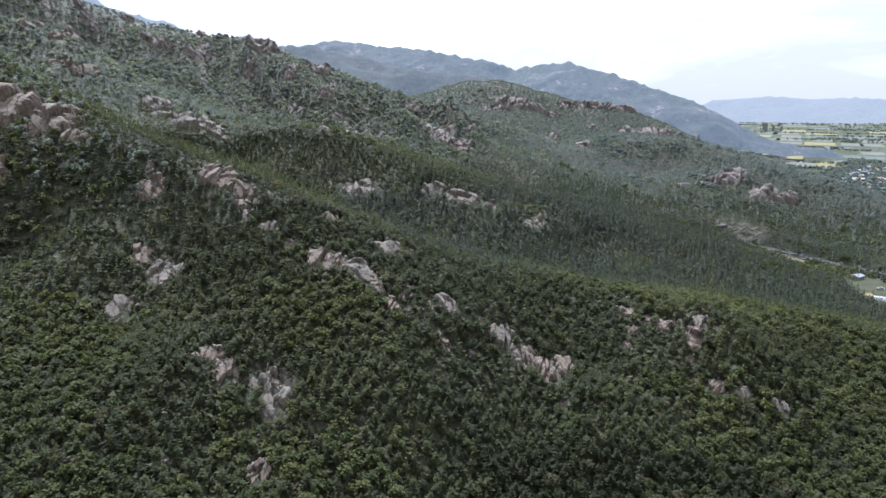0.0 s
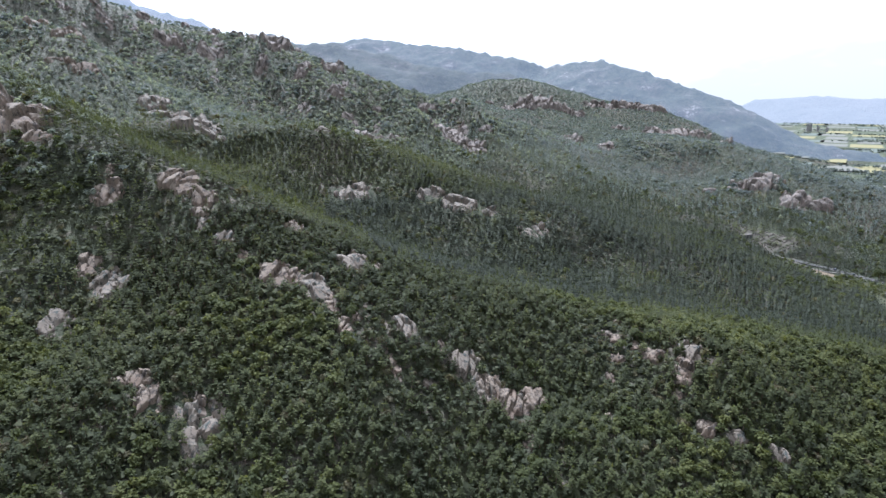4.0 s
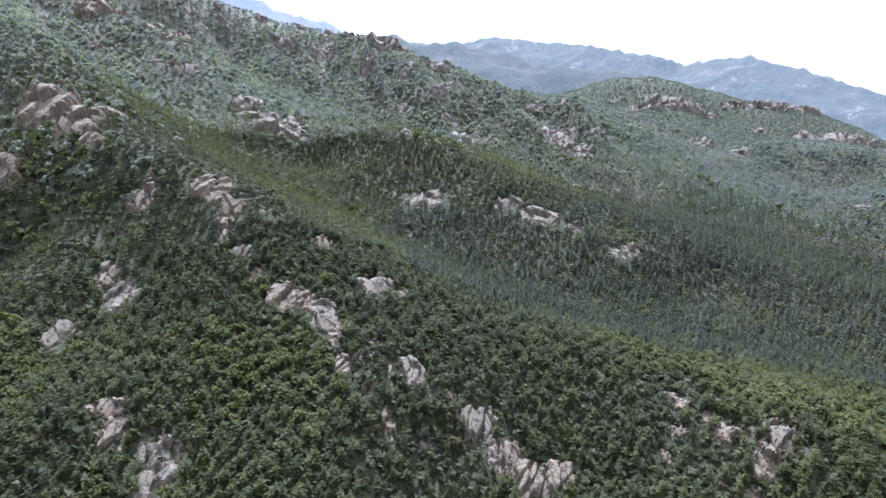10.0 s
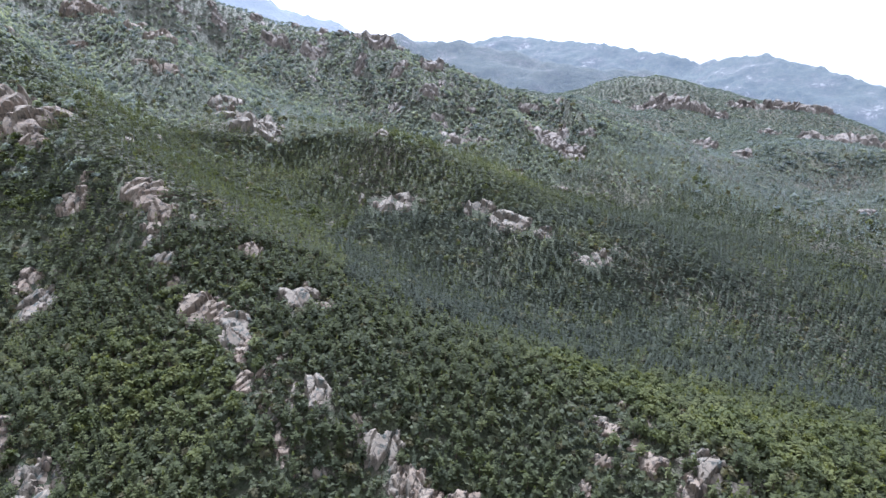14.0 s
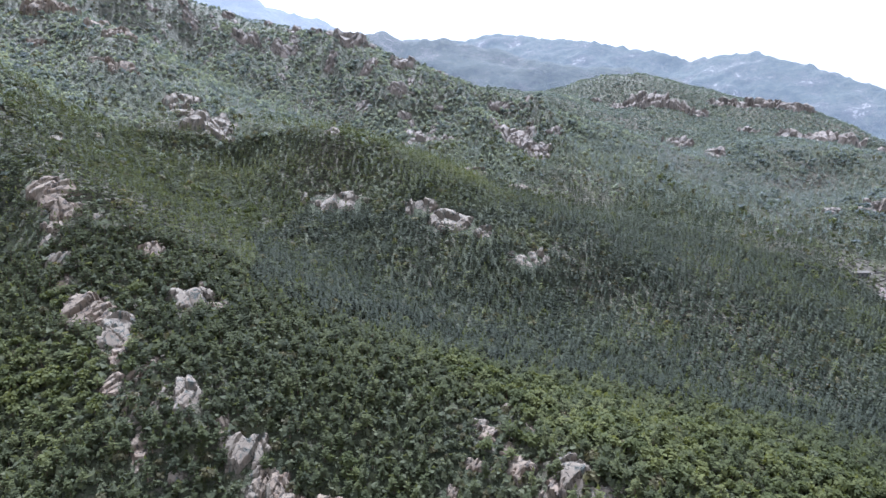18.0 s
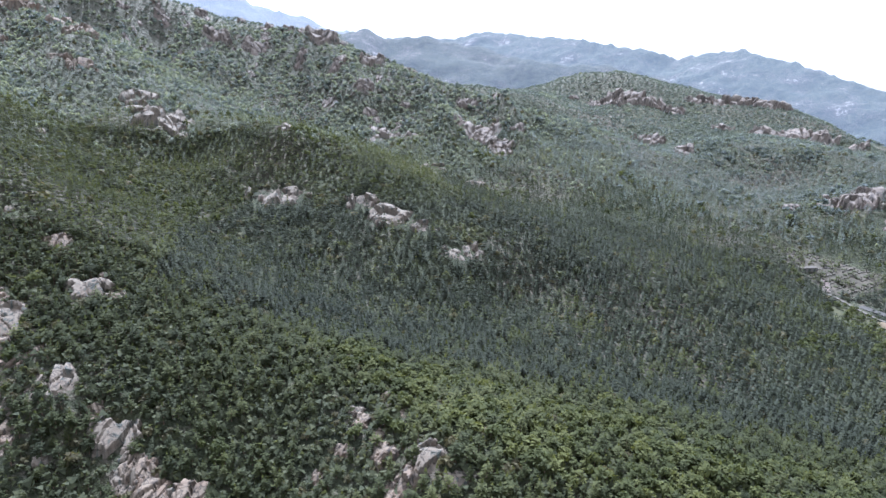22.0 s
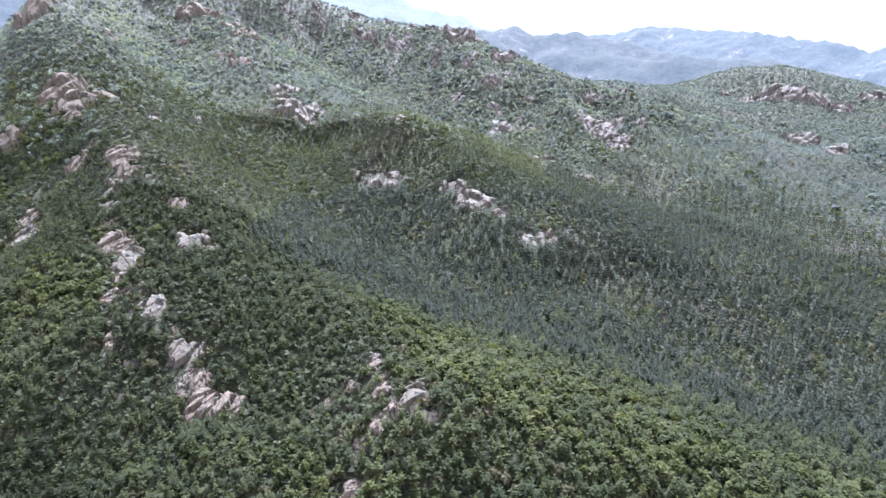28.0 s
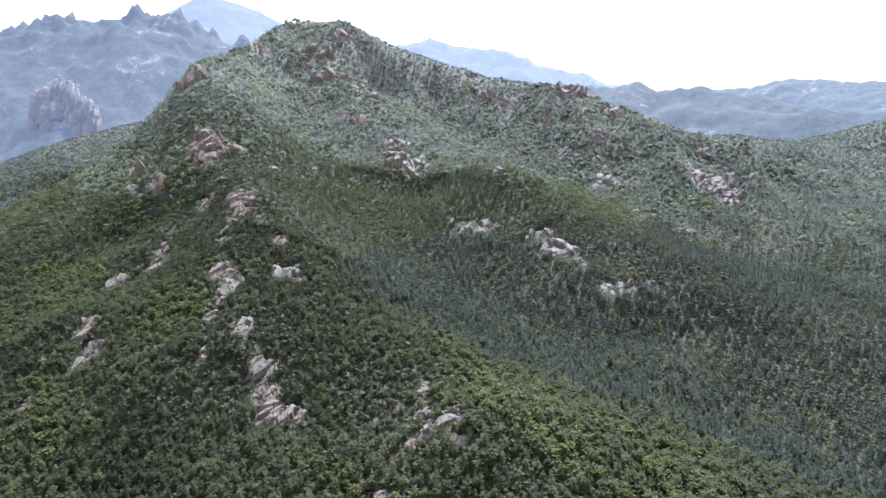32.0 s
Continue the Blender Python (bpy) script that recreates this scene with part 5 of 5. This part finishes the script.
def house(w, d, h, wall, roof, pitch, label, group):
    root = new("house")
    finish(slab_box(w, d, h, 0.05), "wall", wall, root)
    bm = bmesh.new()
    o, r = 0.5, pitch
    xs = (-w / 2 - o, w / 2 + o)
    vs = [bm.verts.new((x, y, z)) for x in xs for y, z in ((-d / 2 - o, h - 0.15), (0, h + r), (d / 2 + o, h - 0.15), (d / 2 + o, h - 0.32), (0, h + r - 0.3), (-d / 2 - o, h - 0.32))]
    for k in range(6):
        bm.faces.new((vs[k], vs[(k + 1) % 6], vs[6 + (k + 1) % 6], vs[6 + k]))
    bm.faces.new(vs[:6])
    bm.faces.new(vs[6:])
    bmesh.ops.recalc_face_normals(bm, faces=bm.faces[:])
    finish(bm, "roof", roof, root)
    finish(slab_box(1.1, 0.1, 2.05, 0.02), "door", M_ROOF_GREY, root, "", pose(-w * 0.12, -d / 2 - 0.03, 0))
    for x in (-w * 0.34, w * 0.1, w * 0.32):
        win = finish(slab_box(1.5, 0.12, 1.2, 0.02), "window", M_WHITE, root, "white window frame", pose(x, -d / 2 - 0.03, 1.0))
        finish(slab_box(1.3, 0.06, 1.0, 0), "pane", M_GLASS_DARK, win, "", pose(0, -0.06, 0.1))
    return tagged(root, label, "house", group)


def place(ob, x, y, turn=0.0, lift=0.0, s=1.0):
    ob.matrix_basis = Matrix.Translation((x, y, land(x, y)[0] + lift)) @ pose(0, 0, 0, 0, 0, turn) @ Matrix.Diagonal((s, s, s, 1))
    return ob


place(house(9, 6, 2.8, M_WHITE, M_ROOF_GREY, 1.2, "small white farmhouse with a pale grey roof", "farm by the road"), 357, 448, 24)


def greenhouse(x, y, turn):
    """A tunnel of milky film on hoops."""
    root = new("greenhouse")
    long, r = 26.0, 4.2
    def arch(rad, x0, x1, cut=14):
        bm = bmesh.new()
        rows = []
        for xx in (x0, x1):
            rows.append([bm.verts.new((xx, rad * math.cos(math.pi * k / cut), rad * 0.82 * math.sin(math.pi * k / cut))) for k in range(cut + 1)])
        for k in range(cut):
            bm.faces.new((rows[0][k], rows[0][k + 1], rows[1][k + 1], rows[1][k]))
        return bm, rows
    bm, _ = arch(r, -long / 2, long / 2)
    bmesh.ops.solidify(bm, geom=bm.faces[:], thickness=0.05)
    finish(bm, "cover", M_FILM, root, "milky film cover")
    for end in (-1, 1):
        bm = bmesh.new()
        bm.faces.new([bm.verts.new((end * long / 2, r * math.cos(math.pi * k / 14), r * 0.82 * math.sin(math.pi * k / 14))) for k in range(15)])
        bmesh.ops.solidify(bm, geom=bm.faces[:], thickness=0.06)
        finish(bm, "end_wall", M_FILM, root)
        finish(slab_box(0.1, 2.2, 2.2, 0.02), "door", M_WHITE, root, "", pose(end * (long / 2 + 0.06), 0, 0))
    for k in range(9):
        bm, _ = arch(r + 0.06, -0.06, 0.06)
        bmesh.ops.solidify(bm, geom=bm.faces[:], thickness=0.06)
        finish(bm, "hoop", M_ROOF_GREY, root, "", pose(-long / 2 + 0.3 + k * (long - 0.6) / 8, 0, 0))
    tagged(root, "tunnel greenhouse with milky white film over hoops", "greenhouse", "farm by the road")
    return place(root, x, y, turn)


greenhouse(338, 386, -28)


def vehicle(name, w, l, h, paint, label, group):
    root = new(name)
    bm = slab_box(w, l, h * 0.52, 0.12)
    finish(bm, "body", paint, root, "", pose(0, 0, 0.3))
    finish(slab_box(w * 0.94, l * 0.62, h * 0.42, 0.16, 0.86), "cabin", paint, root, "", pose(0, -0.05 * l, 0.3 + h * 0.5))
    finish(slab_box(w * 0.96, l * 0.52, h * 0.24, 0.05, 0.9), "window", M_GLASS_DARK, root, "dark side windows", pose(0, -0.05 * l, 0.36 + h * 0.52))
    for x in (-1, 1):
        for y in (-0.31, 0.31):
            bm = bmesh.new()
            bmesh.ops.create_cone(bm, cap_ends=True, segments=14, radius1=0.33, radius2=0.33, depth=0.22)
            wheel = finish(bm, "wheel", M_RUBBER, root, "", pose(x * w * 0.47, y * l, 0.33, 0, 90, 0))
            bm = bmesh.new()
            bmesh.ops.create_cone(bm, cap_ends=True, segments=10, radius1=0.19, radius2=0.19, depth=0.24)
            finish(bm, "rim", M_ROOF_GREY, wheel)
    return tagged(root, label, "vehicle", group)


place(vehicle("van", 1.9, 5.0, 2.3, M_WHITE, "white van parked by the greenhouse", "vehicles by the road"), 352, 416, 60, 0.15)
place(vehicle("car", 1.8, 4.4, 1.5, M_CAR, "dark car on the grey road", "vehicles by the road"), 366.5, 507, -32, 0.6)
place(vehicle("car", 1.8, 4.4, 1.5, M_CAR, "dark car parked at the roadside", "vehicles by the road"), 358, 519, -50, 0.6)


def utility_pole(x, y, turn):
    root = new("utility_pole")
    bm = bmesh.new()
    bmesh.ops.create_cone(bm, cap_ends=True, segments=10, radius1=0.17, radius2=0.11, depth=11)
    finish(bm, "pole", M_WOOD, root, "", pose(0, 0, 5.3))
    for z in (9.6, 10.3):
        finish(slab_box(2.0, 0.12, 0.14, 0.02), "crossarm", M_WOOD, root, "", pose(0, 0.12, z))
        for k in (-0.85, 0.85):
            bm = bmesh.new()
            bmesh.ops.create_cone(bm, cap_ends=True, segments=8, radius1=0.08, radius2=0.05, depth=0.25)
            finish(bm, "insulator", M_WHITE, root, "", pose(k, 0.12, z + 0.25))
    return place(tagged(root, "tall grey utility pole with two crossarms", "pole", "poles along the road"), x, y, turn)


for px_, py_, pt_ in ((372, 500, 30), (344, 534, 40), (392, 463, 30), (352, 441, 20)):
    utility_pole(px_, py_, pt_)


def timber_stack(x, y, turn):
    root = new("timber_stack")
    rng = random.Random(3)
    beam = finish(slab_box(0.35, 9, 0.3, 0.03), "beam", M_TIMBER, root)
    for k in range(14):
        ob = beam if k == 0 else part("beam", beam.data, root)
        ob.matrix_basis = pose((k % 7) * 0.95 - 3, rng.uniform(-0.4, 0.4), 0.05 + 0.32 * (k // 7), 0, 0, rng.uniform(-2, 2))
    return place(tagged(root, "row of long yellow timber beams on the ground", "timber", "farm by the road"), x, y, turn)


timber_stack(330, 400, -30)


# ---- the plain: fields, villages, tree belts ----
def flat_field(name, label, x, y, w, d, turn, mat):
    me = bpy.data.meshes.new(name)
    bm = slab_box(w, d, 0.6, 0.1)
    bm.to_mesh(me)
    bm.free()
    me.materials.append(mat)
    ob = new(name, me)
    ob.matrix_basis = Matrix.Translation((x, y, land(x, y)[0] - 0.3)) @ pose(0, 0, 0, 0, 0, turn)
    return tagged(ob, label, "field", kind="structure")


def build_plain():
    rng = random.Random(12)
    # the large ripe field beyond the village, then bands of fields out to the horizon
    for k in range(9):
        flat_field("rice_field", "large ripe yellow rice field", 905 + 78 * k, 1372 - 26 * k + rng.uniform(-10, 10), 74, rng.uniform(170, 215), -18, rng.choice((M_RICE, M_RICE, M_RICE_PALE)))
    for row in range(13):
        far = 1650 * 1.085 ** row
        for k in range(13):
            head = radians(-28 - 1.9 * k - rng.uniform(-0.4, 0.4))
            x, y = -34 - far * math.sin(head), -27 + far * math.cos(head)
            if rng.random() < 0.14:
                continue
            mat = rng.choice((M_RICE, M_RICE_PALE, M_RICE_PALE, M_CROP, M_CROP, M_MEADOW))
            flat_field("field", "flat farm field on the plain", x, y, far * 0.033 * rng.uniform(0.7, 1.1), far * 0.07 * rng.uniform(0.6, 1.0), -35, mat)
    # village at the edge of the plain
    looks = ((M_WHITE, M_ROOF_BLUE, "white house with a blue metal roof"), (M_WHITE, M_ROOF_RED, "white house with a red-brown roof"), (M_WHITE, M_ROOF_GREY, "white house with a grey roof"), (M_CONCRETE, M_WHITE, "long pale farm shed"))
    stock = {}
    for k in range(64):
        x = rng.uniform(690, 1080)
        y = 1.0 * x + rng.uniform(120, 270) if k % 3 else 0.92 * x + rng.uniform(160, 330)
        kind = rng.choice((0, 0, 1, 1, 2, 2, 3, 3))
        m = Matrix.Translation((x, y, land(x, y)[0] - 0.1)) @ pose(0, 0, 0, 0, 0, rng.choice((-38, -38, 52)) + rng.uniform(-6, 6))
        if kind not in stock:
            wall, roof, label = looks[kind]
            ob = house(30 if kind == 3 else 15, 10 if kind == 3 else 9, 3.6, wall, roof, 2.0, label, "village on the plain")
            ob.matrix_basis = m
            stock[kind] = ob
        else:
            copy_thing(stock[kind], m)
    # pale apartment blocks far out
    block = new("apartment_block")
    finish(slab_box(46, 14, 46, 0.2), "wall", M_WHITE, block)
    finish(slab_box(47, 15, 1.5, 0.1), "roof", M_ROOF_GREY, block, "", pose(0, 0, 46))
    pane = None
    for f in range(14):
        for c in range(6):
            if pane is None:
                pane = finish(slab_box(4.6, 0.3, 1.5, 0), "window", M_GLASS_DARK, block)
                ob = pane
            else:
                ob = part("window", pane.data, block)
            ob.matrix_basis = pose(-19 + c * 7.6, -7.05, 1.6 + f * 3.2)
    tagged(block, "tall pale apartment block with rows of windows", "building", "apartment blocks on the plain")
    block.matrix_basis = Matrix.Translation((1772, 2886, 0)) @ pose(0, 0, 0, 0, 0, -30) @ Matrix.Diagonal((0.5, 0.6, 0.75, 1))
    for k in (1, 2):
        copy_thing(block, Matrix.Translation((1772 + 30 * k, 2886 - 19 * k, 0)) @ pose(0, 0, 0, 0, 0, -30) @ Matrix.Diagonal((0.5, 0.6, 0.75 - 0.06 * k, 1)))
    # belts of trees between the fields
    rngn = np.random.default_rng(5)
    xs, ys, sz = [], [], []
    for k in range(46):
        far = 1250 * 1.035 ** k
        head = radians(rng.uniform(-52, -27))
        x, y = -34 - far * math.sin(head), -27 + far * math.cos(head)
        n = 55
        t = rngn.uniform(-1, 1, n)
        xs.append(x + t * far * 0.06 + rngn.normal(0, 8, n))
        ys.append(y - t * far * 0.045 + rngn.normal(0, 6, n))
        sz.append(np.full(n, 0.9 + far / 4500))
    for k in range(900):
        x = rng.uniform(640, 1120)
        xs.append(np.array([x])), ys.append(np.array([x + rng.uniform(90, 330)])), sz.append(np.array([rng.uniform(0.8, 1.7)]))
    x, y, s = np.concatenate(xs), np.concatenate(ys), np.concatenate(sz)
    # the belts share the haze-tinted leaves
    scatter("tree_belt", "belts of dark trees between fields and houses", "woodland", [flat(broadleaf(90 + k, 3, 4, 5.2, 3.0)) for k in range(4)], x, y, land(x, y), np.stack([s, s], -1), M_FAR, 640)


build_plain()


# bushes in the meadow and trees round the graves
def plant_foot():
    rng = np.random.default_rng(17)
    x, y = rng.uniform(290, 375, 1500), rng.uniform(430, 545, 1500)
    ok = (within(x, y, MEADOW) & (rough(x, y, 14, 71, 3) > -0.4)) & ~within(x, y, STRAW_FIELD)
    x, y = x[ok], y[ok]
    s = rng.uniform(0.35, 0.9, len(x))
    scatter("meadow_bushes", "low green bushes in the rough meadow", "shrubs", shapes_for(2, 1), x, y, land(x, y), np.stack([s, s], -1), M_OAK, 655)
    x, y = rng.uniform(283, 372, 620), rng.uniform(550, 660, 620)
    ok = within(x, y, GRAVEYARD) & (rough(x, y, 14, 72, 3) > -0.12)
    x, y = x[ok], y[ok]
    s = rng.uniform(0.5, 1.0, len(x))
    scatter("graveyard_trees", "small dark trees among the grave terraces", "woodland", shapes_for(0, 1), x, y, land(x, y), np.stack([s, s], -1), M_PINE, 656)
    big = single_tree(2, 7)
    place(big, 378, 492, 40, -0.2, 2.2)
    big["label"], big["group"] = "large round broadleaf tree beside the road", "trees by the road"


plant_foot()
